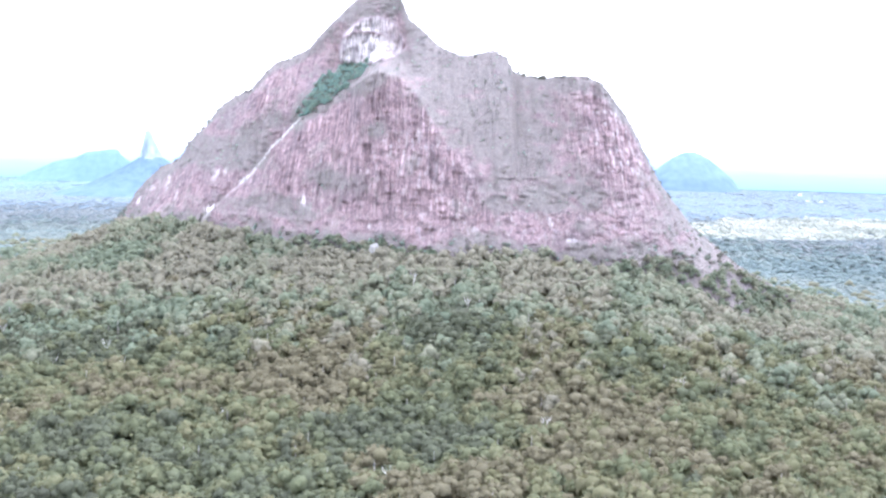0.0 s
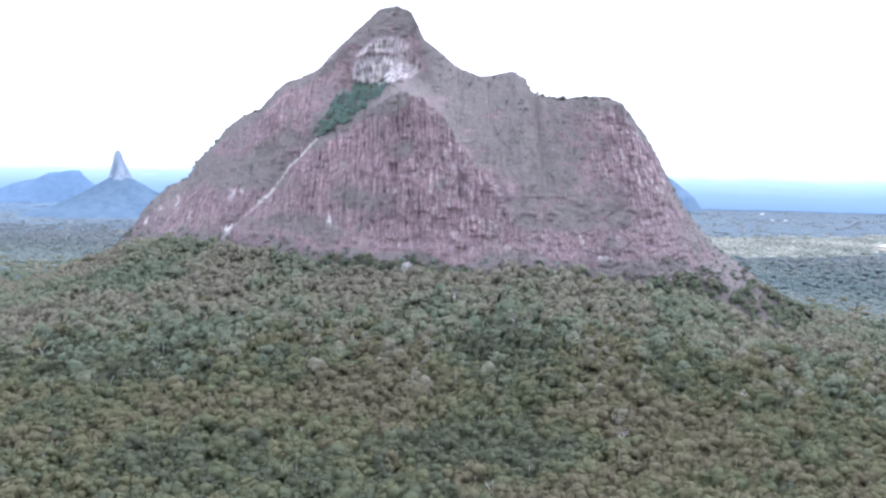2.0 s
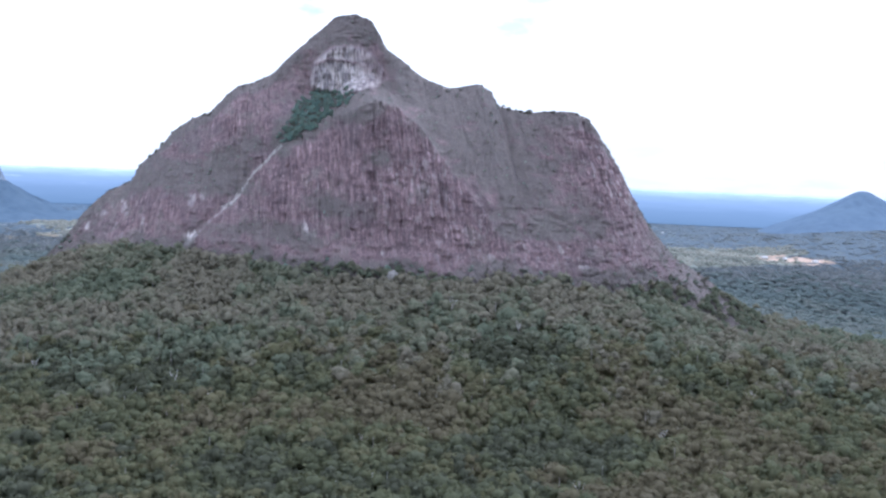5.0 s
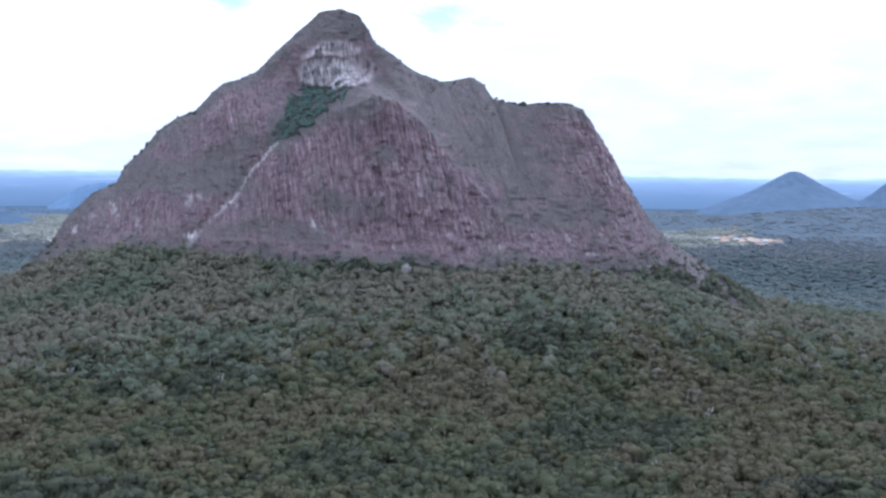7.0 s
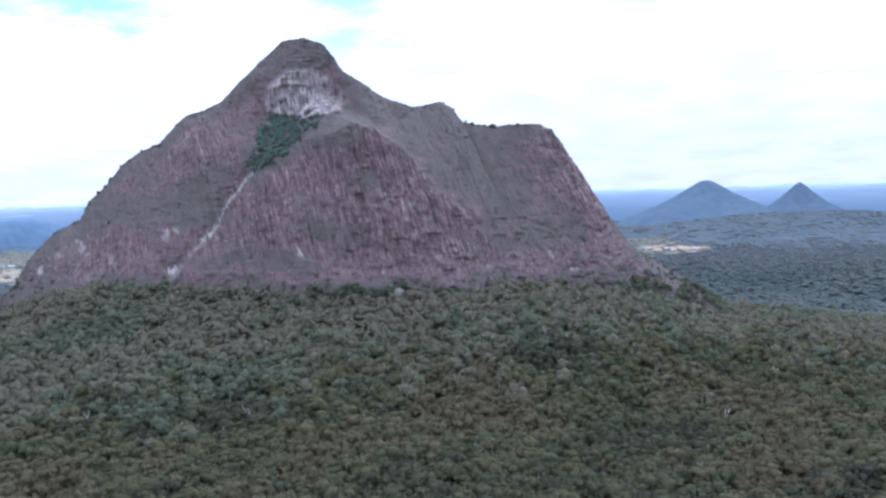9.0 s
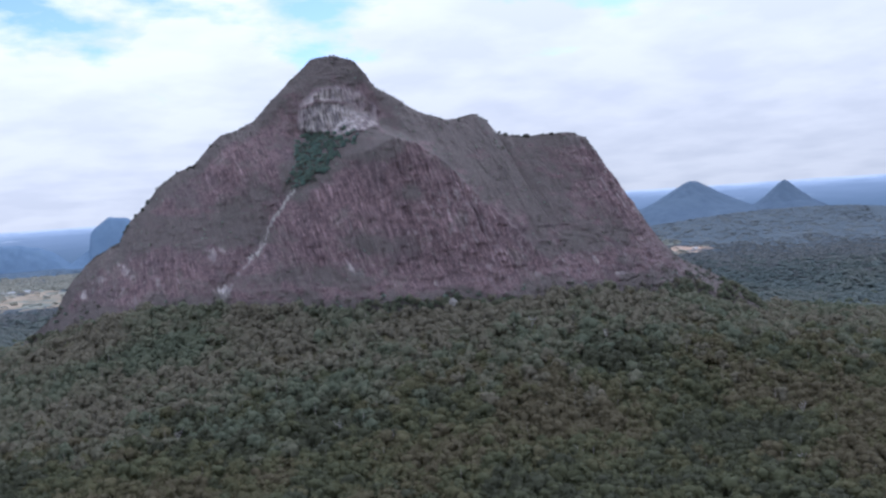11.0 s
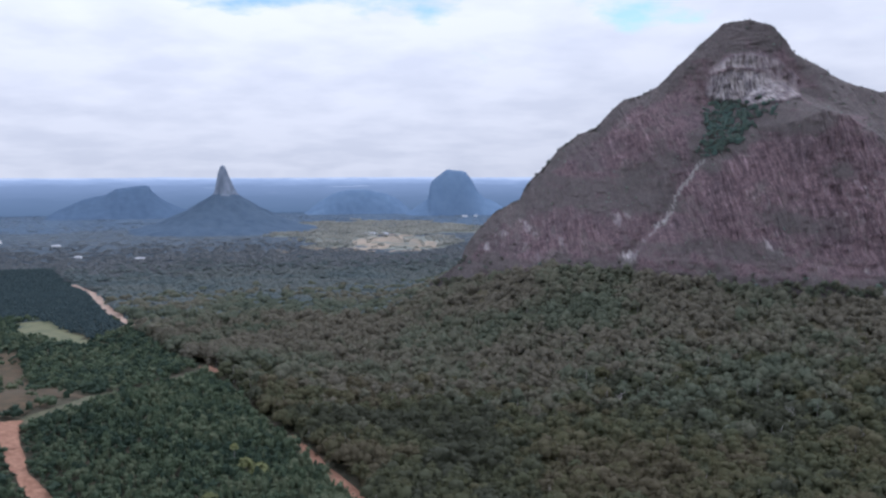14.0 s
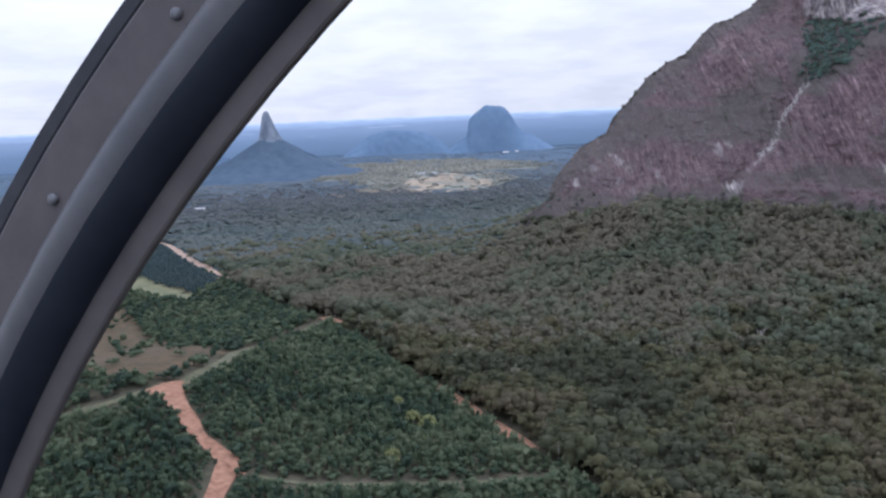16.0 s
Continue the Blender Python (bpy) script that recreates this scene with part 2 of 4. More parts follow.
def rock_material():
    m, nt, b = material("mountain_rock", 0.9)
    L = nt.links.new
    flute = attr(nt, "flute")
    big = noise_node(nt, 0.030, 6, 0.62, (1, 0.4, 0.7))
    base = ramp(nt, ((0.34, (0.136, 0.101, 0.106)), (0.46, (0.162, 0.114, 0.119)), (0.56, (0.173, 0.120, 0.125)), (0.66, (0.166, 0.133, 0.128))))
    L(big.outputs[0], base.inputs[0])
    blotch = noise_node(nt, 0.16, 6, 0.66, (1, 0.6, 0.8))        # weathering patches some metres across
    bl = ramp(nt, ((0.34, (0.62, 0.63, 0.64)), (0.48, (0.96, 0.96, 0.96)), (0.66, (1.30, 1.28, 1.27))))
    L(blotch.outputs[0], bl.inputs[0])
    col = mixc(nt, base.outputs[0], bl.outputs[0], 1.0, "MULTIPLY")
    streak = noise_node(nt, 0.42, 6, 0.70, (1, 0.09, 0.075))     # columns
    st = ramp(nt, ((0.35, (0.54, 0.52, 0.54)), (0.46, (0.90, 0.87, 0.88)), (0.58, (1.06, 1.05, 1.05)), (0.66, (1.75, 1.72, 1.72))))
    L(streak.outputs[0], st.inputs[0])
    col = mixc(nt, col, mixc(nt, col, st.outputs[0], 1.0, "MULTIPLY"), flute)
    fine = noise_node(nt, 0.62, 4, 0.6, (1, 0.1, 0.09))
    fs = ramp(nt, ((0.36, (0.56, 0.54, 0.56)), (0.43, (1.0, 1.0, 1.0)), (0.61, (1.0, 1.0, 1.0)), (0.68, (2.0, 2.0, 2.0))))
    L(fine.outputs[0], fs.inputs[0])
    col = mixc(nt, col, mixc(nt, col, fs.outputs[0], 0.8, "MULTIPLY"), flute)
    grit = noise_node(nt, 0.7, 5, 0.72, (1, 0.7, 0.55))
    gr = ramp(nt, ((0.34, (0.58,) * 3), (0.48, (1.0,) * 3), (0.60, (1.2,) * 3), (0.70, (2.0,) * 3)))
    L(grit.outputs[0], gr.inputs[0])
    col = mixc(nt, col, gr.outputs[0], 0.85, "MULTIPLY")
    shafts = noise_node(nt, 0.62, 5, 0.68, (1, 0.1, 0.10))
    pale = ramp(nt, ((0.36, (0.13, 0.11, 0.112)), (0.45, (0.36, 0.325, 0.315)), (0.62, (0.60, 0.555, 0.525))))
    L(shafts.outputs[0], pale.inputs[0])
    stain = noise_node(nt, 0.09, 3, 0.5)
    sn = ramp(nt, ((0.4, (0.66, 0.64, 0.68)), (0.6, (1.05, 1.02, 1.0))))
    L(stain.outputs[0], sn.inputs[0])
    col = mixc(nt, col, mixc(nt, pale.outputs[0], sn.outputs[0], 1.0, "MULTIPLY"), attr(nt, "pale"))
    vn = noise_node(nt, 0.34, 6, 0.72)
    veg = ramp(nt, ((0.28, (0.084, 0.076, 0.070)), (0.5, (0.114, 0.102, 0.094)), (0.72, (0.150, 0.132, 0.118))))
    L(vn.outputs[0], veg.inputs[0])
    vm = nt.nodes.new("ShaderNodeMath"); vm.operation = "MULTIPLY_ADD"; vm.inputs[1].default_value, vm.inputs[2].default_value = 2.0, -1.0
    L(blotch.outputs[0], vm.inputs[0])
    va = nt.nodes.new("ShaderNodeMath"); va.operation = "ADD"; va.use_clamp = True
    L(attr(nt, "veg"), va.inputs[0]); L(vm.outputs[0], va.inputs[1])
    edge = ramp(nt, ((0.25, (0, 0, 0)), (0.78, (0.78, 0.78, 0.78))))
    L(va.outputs[0], edge.inputs[0])
    col = mixc(nt, col, veg.outputs[0], edge.outputs[0])
    L(col, b.inputs["Base Color"])
    rel = nt.nodes.new("ShaderNodeMath"); rel.operation = "MULTIPLY_ADD"
    L(streak.outputs[0], rel.inputs[0]); L(flute, rel.inputs[1]); L(grit.outputs[0], rel.inputs[2])
    bump(nt, b, rel.outputs[0], 0.9, 2.0)
    return m


ROCK = rock_material()


# ---- numeric helpers ----
def vnoise(x, y, seed=0):
    """Smooth value noise in 0..1 over arrays."""
    x, y = np.asarray(x, float), np.asarray(y, float)
    x0, y0 = np.floor(x), np.floor(y)
    fx, fy = x - x0, y - y0
    fx, fy = fx * fx * (3 - 2 * fx), fy * fy * (3 - 2 * fy)

    def h(i, j):
        v = np.sin(i * 127.1 + j * 311.7 + seed * 74.7) * 43758.5453
        return v - np.floor(v)
    a, b, c, d = h(x0, y0), h(x0 + 1, y0), h(x0, y0 + 1), h(x0 + 1, y0 + 1)
    return (a * (1 - fx) + b * fx) * (1 - fy) + (c * (1 - fx) + d * fx) * fy


def fbm(x, y, seed=0, octaves=4):
    v, amp, tot = 0, 1.0, 0
    for o in range(octaves):
        v = v + amp * vnoise(x * 2 ** o + 17 * o, y * 2 ** o - 9 * o, seed + o)
        tot += amp
        amp *= 0.5
    return v / tot


def smooth(a, b, x):
    t = np.clip((x - a) / (b - a), 0, 1)
    return t * t * (3 - 2 * t)


def mesh_of(name, verts, faces, mats, index=None, attrs=None, shade=True):
    """A mesh from arrays: verts (n,3), faces (m,3 or 4)."""
    me = bpy.data.meshes.new(name)
    n, (m, k) = len(verts), faces.shape
    me.vertices.add(n)
    me.vertices.foreach_set("co", np.ascontiguousarray(verts, np.float32).ravel())
    me.loops.add(m * k)
    me.loops.foreach_set("vertex_index", np.ascontiguousarray(faces, np.int32).ravel())
    me.polygons.add(m)
    me.polygons.foreach_set("loop_start", np.arange(0, m * k, k, dtype=np.int32))
    for mat in mats:
        me.materials.append(mat)
    if index is not None:
        me.polygons.foreach_set("material_index", np.ascontiguousarray(index, np.int32))
    me.polygons.foreach_set("use_smooth", np.full(m, shade))
    for key, val in (attrs or {}).items():
        me.attributes.new(key, "FLOAT", "POINT").data.foreach_set("value", np.ascontiguousarray(val, np.float32))
    me.update(calc_edges=True)
    return me


def grid_faces(rows, cols):
    i = np.arange(rows - 1)[:, None] * cols + np.arange(cols - 1)[None, :]
    return np.stack([i, i + 1, i + cols + 1, i + cols], -1).reshape(-1, 4)


# ---- terrain ----
AX, AY, BX, BY = -300.0, 1060.0, 180.0, 860.0      # long axis of the mountain's foot


def axis_distance(x, y):
    dx, dy = BX - AX, BY - AY
    t = np.clip(((x - AX) * dx + (y - AY) * dy) / (dx * dx + dy * dy), 0, 1)
    return np.hypot(x - AX - t * dx, y - AY - t * dy)


def height(x, y):
    x, y = np.asarray(x, float), np.asarray(y, float)
    h = 3 - 0.012 * np.clip(y - 600, 0, None)
    h = h - 9 * smooth(-300, 20, x) * smooth(640, 480, y) + 9 * smooth(-470, -600, x) * smooth(1500, 1000, y)
    d = axis_distance(x, y)
    ends = (1 - 0.95 * smooth(-300, -535, x)) * (1 - 0.72 * smooth(30, 300, x))
    h = h + 62 * ends * np.clip(1 - np.clip(d - 150, 0, None) / 280, 0, 1) ** 1.5
    h = h + 9 * np.exp(-((x + 625) ** 2 + (y - 725) ** 2) / 60 ** 2)
    h = h + 30 * np.exp(-((x + 710) / 100) ** 2 - ((y - 545) / 125) ** 2)
    h = h - 34 * np.exp(-((x - 640) / 270) ** 2 - ((y - 950) / 380) ** 2)
    h = h + 64 * np.exp(-((x - 2080) / 660) ** 2 - ((y - 2420) / 420) ** 2)
    h = h + 8 * (fbm(x / 260, y / 260, 3) - 0.5) * smooth(200, 500, d)
    return h


def sun_patch(x, y):
    """Open plain painted pale for sun: east of the mountain and round the farm."""
    u, v = (x - 800) * 0.86 + (y - 1880) * 0.5, (y - 1880) * 0.86 - (x - 800) * 0.5
    a = fbm(x / 120, y / 120, 5) - (u / 560) ** 2 * 0.4 - (v / 230) ** 2 * 0.4
    b = fbm(x / 120, y / 120, 6) - ((x + 500) / 350) ** 2 * 0.4 - ((y - 2850) / 820) ** 2 * 0.4
    return np.maximum(a, b)


def build_ground():
    def steps(lo, hi, c0, c1, fine):
        mid = np.arange(c0, c1 + 1, fine)
        out, left, v, s = [], [], c1, fine
        while v < hi:
            s *= 1.12
            v += s
            out.append(v)
        v, s = c0, fine
        while v > lo:
            s *= 1.12
            v -= s
            left.append(v)
        return np.array(left[::-1] + list(mid) + out)
    xs, ys = steps(-4700, 4700, -1100, 1300, 14), steps(-1500, 4800, 250, 2000, 14)
    X, Y = np.meshgrid(xs, ys)
    Z = height(X, Y)
    f = grid_faces(len(ys), len(xs))
    v = np.stack([X, Y, Z], -1).reshape(-1, 3)
    c = v[f].mean(1)
    # floors chosen by distance: the farther, the more haze in the colour
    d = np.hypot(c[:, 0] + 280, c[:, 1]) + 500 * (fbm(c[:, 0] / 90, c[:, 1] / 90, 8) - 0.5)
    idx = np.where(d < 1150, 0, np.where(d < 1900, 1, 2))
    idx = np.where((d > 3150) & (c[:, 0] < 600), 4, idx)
    idx = np.where(sun_patch(c[:, 0], c[:, 1]) > 0.25, 3, idx)
    g = new("ground", mesh_of("ground", v, f, [FLOOR_NEAR, FLOOR_VALLEY_HAZE, FLOOR_FAR_HAZE, FLOOR_SUN_PATCH, FLOOR_DISTANT_HAZE], idx))
    tagged(g, "wooded plain of dark soil and scrub, haze and sun patches in its colours", "ground", kind="structure")


build_ground()


def build_backdrop():
    """Glowing wall painted as a hazy far plain; it closes the view at the horizon."""
    m, nt, b = material("glowing_haze_backdrop", 1.0)
    nt.nodes.remove(b)
    out = nt.nodes["Material Output"]
    co = nt.nodes.new("ShaderNodeTexCoord")
    sep = nt.nodes.new("ShaderNodeSeparateXYZ")
    nt.links.new(co.outputs["Object"], sep.inputs[0])
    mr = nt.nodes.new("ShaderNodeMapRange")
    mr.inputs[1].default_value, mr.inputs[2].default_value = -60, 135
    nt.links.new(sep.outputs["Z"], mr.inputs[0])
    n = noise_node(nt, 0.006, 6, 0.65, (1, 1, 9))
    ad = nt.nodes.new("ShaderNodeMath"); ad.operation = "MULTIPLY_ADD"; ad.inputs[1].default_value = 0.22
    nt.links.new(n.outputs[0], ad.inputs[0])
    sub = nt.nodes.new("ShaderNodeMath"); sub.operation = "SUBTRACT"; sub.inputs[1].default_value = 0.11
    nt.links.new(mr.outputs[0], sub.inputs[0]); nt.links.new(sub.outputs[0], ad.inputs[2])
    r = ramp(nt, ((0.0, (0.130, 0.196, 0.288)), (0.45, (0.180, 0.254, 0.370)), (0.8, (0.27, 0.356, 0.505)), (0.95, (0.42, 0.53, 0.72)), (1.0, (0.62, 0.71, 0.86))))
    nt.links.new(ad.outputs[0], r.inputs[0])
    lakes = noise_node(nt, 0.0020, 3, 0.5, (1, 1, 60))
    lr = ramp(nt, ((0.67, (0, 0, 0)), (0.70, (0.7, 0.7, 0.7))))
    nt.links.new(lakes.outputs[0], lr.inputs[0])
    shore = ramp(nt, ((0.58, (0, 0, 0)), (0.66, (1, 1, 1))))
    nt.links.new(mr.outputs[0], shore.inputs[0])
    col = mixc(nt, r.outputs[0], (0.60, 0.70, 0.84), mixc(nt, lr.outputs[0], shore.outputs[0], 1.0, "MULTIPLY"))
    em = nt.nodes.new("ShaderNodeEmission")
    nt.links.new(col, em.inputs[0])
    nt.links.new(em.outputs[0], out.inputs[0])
    a = np.linspace(0, 2 * np.pi, 361)
    zs = np.array([-90, -20, 40, 90, 138.0])
    A, Z = np.meshgrid(a, zs)
    top = (Z > 130) * 7 * (fbm(A * 14, A * 0, 2, 4) - 0.4)
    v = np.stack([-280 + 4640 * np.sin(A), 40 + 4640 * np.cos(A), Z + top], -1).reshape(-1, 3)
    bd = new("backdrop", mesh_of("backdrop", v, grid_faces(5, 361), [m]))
    tagged(bd, "glowing backdrop wall painted as a hazy blue plain", "backdrop", kind="structure")


build_backdrop()

# ---- the mountain ----
RIDGE = ((-450, 1122, 24), (-425, 1112, 44), (-400, 1098, 66), (-381, 1090, 98), (-355, 1090, 124), (-327, 1090, 138), (-318, 1090, 156), (-298, 1090, 176), (-279, 1090, 199),
         (-258, 1088, 215), (-238, 1085, 222), (-222, 1082, 240), (-204, 1078, 256), (-188, 1076, 259), (-165, 1073, 272),
         (-146, 1070, 292), (-126, 1070, 312), (-108, 1068, 328), (-94, 1065, 342), (-72, 1046, 344), (-55, 1020, 334), (-39, 990, 297),
         (-20, 966, 279), (0, 954, 260), (15, 943, 253), (32, 932, 253), (51, 925, 258), (66, 923, 250), (72, 921, 235), (103, 890, 227),
         (121, 868, 228), (136, 860, 228), (152, 855, 221), (169, 862, 203), (184, 857, 182), (201, 851, 147), (213, 846, 124), (238, 836, 89), (266, 826, 56), (308, 816, 33), (340, 802, 14))
FOOT = ((-450, 1114), (-425, 1100), (-400, 1072), (-350, 997), (-285, 922), (-247, 884), (-215, 862), (-160, 825), (-120, 800), (-75, 780), (-30, 762), (15, 750),
        (55, 742), (125, 735), (165, 738), (205, 750), (245, 772), (300, 796), (340, 798))
SLAB_TOP = ((-300, 20), (-247, 80), (-218, 110), (-161, 180), (-110, 212), (-65, 230), (-45, 222), (-24, 203), (0, 168), (20, 138), (60, 70), (100, 20))
CHUTE = ((-148, 190), (-163, 176), (-172, 165), (-184, 153), (-203, 124), (-214, 115), (-230, 98), (-246, 80), (-254, 62))


def line(points, x, k=1):
    p = np.array(points, float)
    return np.interp(x, p[:, 0], p[:, k])


def near_line(points, x, z):
    """Distance in the face's plane from a polyline."""
    d = np.full(np.shape(x), 1e9)
    for (x0, z0), (x1, z1) in zip(points, points[1:]):
        t = np.clip(((x - x0) * (x1 - x0) + (z - z0) * (z1 - z0)) / ((x1 - x0) ** 2 + (z1 - z0) ** 2), 0, 1)
        d = np.minimum(d, np.hypot(x - x0 - t * (x1 - x0), z - z0 - t * (z1 - z0)))
    return d


def blob(x, z, cx, cz, rx, rz):
    return np.exp(-((x - cx) / rx) ** 2 - ((z - cz) / rz) ** 2)


def ridge_height(x):
    return line(RIDGE, x, 2) + 3.0 * (fbm(x / 14, x * 0, 31, 4) - 0.5)


def face(x, z):
    """Depth y of the rock face at (x, z), with its masks of plant cover and pale stone."""
    zr, yr, yf = ridge_height(x), line(RIDGE, x, 1), line(FOOT, x)
    t = np.minimum((z - 62) / np.maximum(zr - 62, 20), 1)
    p = np.where(t > 0, 1 - np.clip(1 - t, 0, 1) ** 0.85, t * 0.85)
    y = yf + (yr - yf) * p
    y = y + 30 * blob(x, z, -112, 250, 48, 40) * smooth(0, 0.12, 1 - t)
    cliff = 1030 - 0.68 * (x + 121) + 10 * blob(x, z, -85, 262, 26, 40) + 0.35 * (np.minimum(z, 300) - 255)
    cliff = cliff + (yr - cliff) * np.clip((z - 300) / np.maximum(zr - 300, 6), 0, 1)
    w = smooth(-146, -122, x) * smooth(-32, -52, x) * smooth(234, 248, z)
    y = y * (1 - w) + cliff * w
    dch = near_line(CHUTE, x, z)
    y = y + 9 * np.exp(-(dch / 10) ** 2)
    zt = line(SLAB_TOP, x) + 8 * (fbm(x / 22, x * 0, 12, 3) - 0.5)
    slab = yf + 0.6 * (z - 65) + np.clip(z - zt, 0, None) * (2.5 - 2.1 * smooth(-55, 15, x))
    slab = slab + 44 * smooth(-35, 60, x) + 9 + (np.clip(z - 85, 0, None) + 0.6 * np.clip(z - 135, 0, None)) * smooth(-75, -150, x)
    soft = 9 + 55 * smooth(-70, 5, x)
    h = np.clip(0.5 + 0.5 * (y - slab) / soft, 0, 1)
    on_slab = h * smooth(8, -4, z - zt)
    y = y * (1 - h) + slab * h - soft * h * (1 - h)
    arch = ((x + 84) / 40) ** 2 + (np.clip(z - 262, 0, None) / 42) ** 2 + (np.clip(262 - z, 0, None) / 20) ** 2
    wf = smooth(1.15, 0.75, arch + 0.5 * (fbm(x / 7, z / 16, 4) - 0.5))
    slab_area = smooth(8, -4, z - zt) * smooth(-230, -170, x) * smooth(90, 30, x)
    flute = np.clip(0.32 + slab_area * smooth(75, 120, z) * 0.75 + 1.1 * blob(x, z, -205, 205, 42, 42) + 1.1 * blob(x, z, 155, 180, 34, 62)
                    + 0.6 * blob(x, z, -300, 105, 60, 24) + wf, 0, 1.3)
    warp = 5 * fbm(x / 30, z / 40, 9)
    r1 = np.sqrt(np.abs(2 * vnoise(x / 6.0 + warp * 0.25, z / 70, 21) - 1))
    r2 = np.sqrt(np.abs(2 * vnoise(x / 2.3 + warp * 0.4, z / 34, 22) - 1))
    brow = smooth(3.0, 0.6, np.abs(z - 285 - 7 * (fbm(x / 11, x * 0, 66, 3) - 0.5) + 0.006 * (x + 98) ** 2)) * wf * smooth(-62, -76, x)
    bowl = smooth(-40, 5, x - 0.9 * (190 - z) * (z < 190)) * smooth(150, 85, x) * smooth(120, 165, z)
    calm = 1 - 0.6 * bowl
    y = y - flute * (6.0 * r1 + 2.6 * r2 + 3.0 * wf * r2) - 14 * (fbm(x / 45, z / 60, 23) - 0.5) - 6 * calm * (fbm(x / 12, z / 10, 24) - 0.5) - 6 * calm * np.abs(fbm(x / 9, z / 5, 25, 2) - 0.5) - 2.5 * brow
    dpk = near_line(((-84, 243), (-112, 226), (-136, 205), (-152, 190)), x, z) + 14 * (fbm(x / 14, z / 14, 44) - 0.5)
    veg = (1.1 * smooth(24, 8, dpk) + 0.72 * bowl + 1.0 * blob(x, z, -88, 222, 26, 16) + 0.9 * blob(x, z, -20, 240, 34, 40)
           + 1.1 * smooth(296, 318, z + 10 * (fbm(x / 12, x * 0, 49, 3) - 0.5)) + 0.9 * smooth(22, 5, zr - z)
           + 0.95 * blob(x, z, -285, 146, 66, 22) + 0.8 * blob(x, z, -218, 150, 26, 24) + 0.6 * blob(x, z, -190, 186, 18, 26) + 0.7 * blob(x, z, -365, 112, 26, 16)
           + 0.8 * blob(x, z, -160, 96, 44, 9) + 0.6 * blob(x, z, -100, 122, 40, 14) + 0.75 * blob(x, z, -66, 172, 12, 9) + 0.75 * blob(x, z, 112, 114, 40, 15) + 0.5 * blob(x, z, 205, 96, 28, 34) + 0.4 * blob(x, z, 60, 128, 30, 26)
           + 0.85 * smooth(84, 62, z + 18 * (fbm(x / 25, x * 0, 47, 3) - 0.5)))
    veg = veg * np.clip(2.4 * fbm(x / 13, z / 9, 46, 3) - 0.1, 0.3, 1.4) + 0.5 * smooth(0.44, 0.62, fbm(x / 26, z / 15, 48, 4)) * (1 - 0.5 * np.clip(flute, 0, 1))
    veg = veg * (1 - wf) * (1 - 0.6 * on_slab * smooth(95, 120, z) * (1 - blob(x, z, -66, 172, 14, 11)) * (1 - blob(x, z, -88, 222, 30, 18))) + 0.08
    # pale stone is cut back along the brow to paint shade under its overhang
    pale = wf * (0.76 + 0.36 * blob(x, z, -96, 268, 26, 17) + 0.8 * (fbm(x / 4, z / 12, 6) - 0.5)) * smooth(318, 294, z) * (1 - 0.8 * brow) * (1 - 0.4 * smooth(-80, -58, x))
    pale = pale + 0.75 * smooth(2.0, 0.5, dch / (1 + 0.8 * blob(x, z, -209, 118, 12, 16)) + 6 * (fbm(x / 3, z / 4, 14) - 0.40)) * smooth(196, 184, z) * (1 - 0.75 * blob(x, z, -231, 97, 10, 9))
    flake = 0.9 * (fbm(x / 1.6, z / 8, 15, 3) - 0.5)
    for cx, cz, rx, rz, k in ((-247, 82, 6, 9, 1.2), (-242, 88, 3, 6, 1.0), (-136, 100, 5, 9, 0.6), (-128, 95, 3, 7, 0.6), (113, 78, 7, 3, 0.6), (-370, 84, 4, 6, 0.7), (-352, 100, 6, 5, 0.5), (-248, 122, 6, 8, 0.45),
                              (-237, 126, 4, 7, 0.45), (96, 92, 3, 5, 0.5), (-300, 96, 3, 6, 0.5), (-328, 108, 4, 7, 0.5), (-122, 140, 1.5, 6, 0.6), (-66, 84, 3, 4, 0.5), (30, 84, 5, 3, 0.4)):
        pale = pale + k * smooth(0.40, 0.80, blob(x, z, cx, cz, rx, rz) + flake)
    # pale flecks; those on the right flank paint chips of rock catching light
    pale = pale + 0.75 * smooth(0.60, 0.72, fbm(x / 2.6, z / 6, 71, 3)) * (blob(x, z, 168, 172, 30, 60) + 0.9 * blob(x, z, -345, 110, 36, 40) + 0.5 * blob(x, z, -30, 150, 60, 50) + 0.5 * blob(x, z, 60, 90, 90, 22))
    return y, np.clip(veg, 0, 1), np.clip(pale, 0, 1), np.clip(flute, 0, 1)


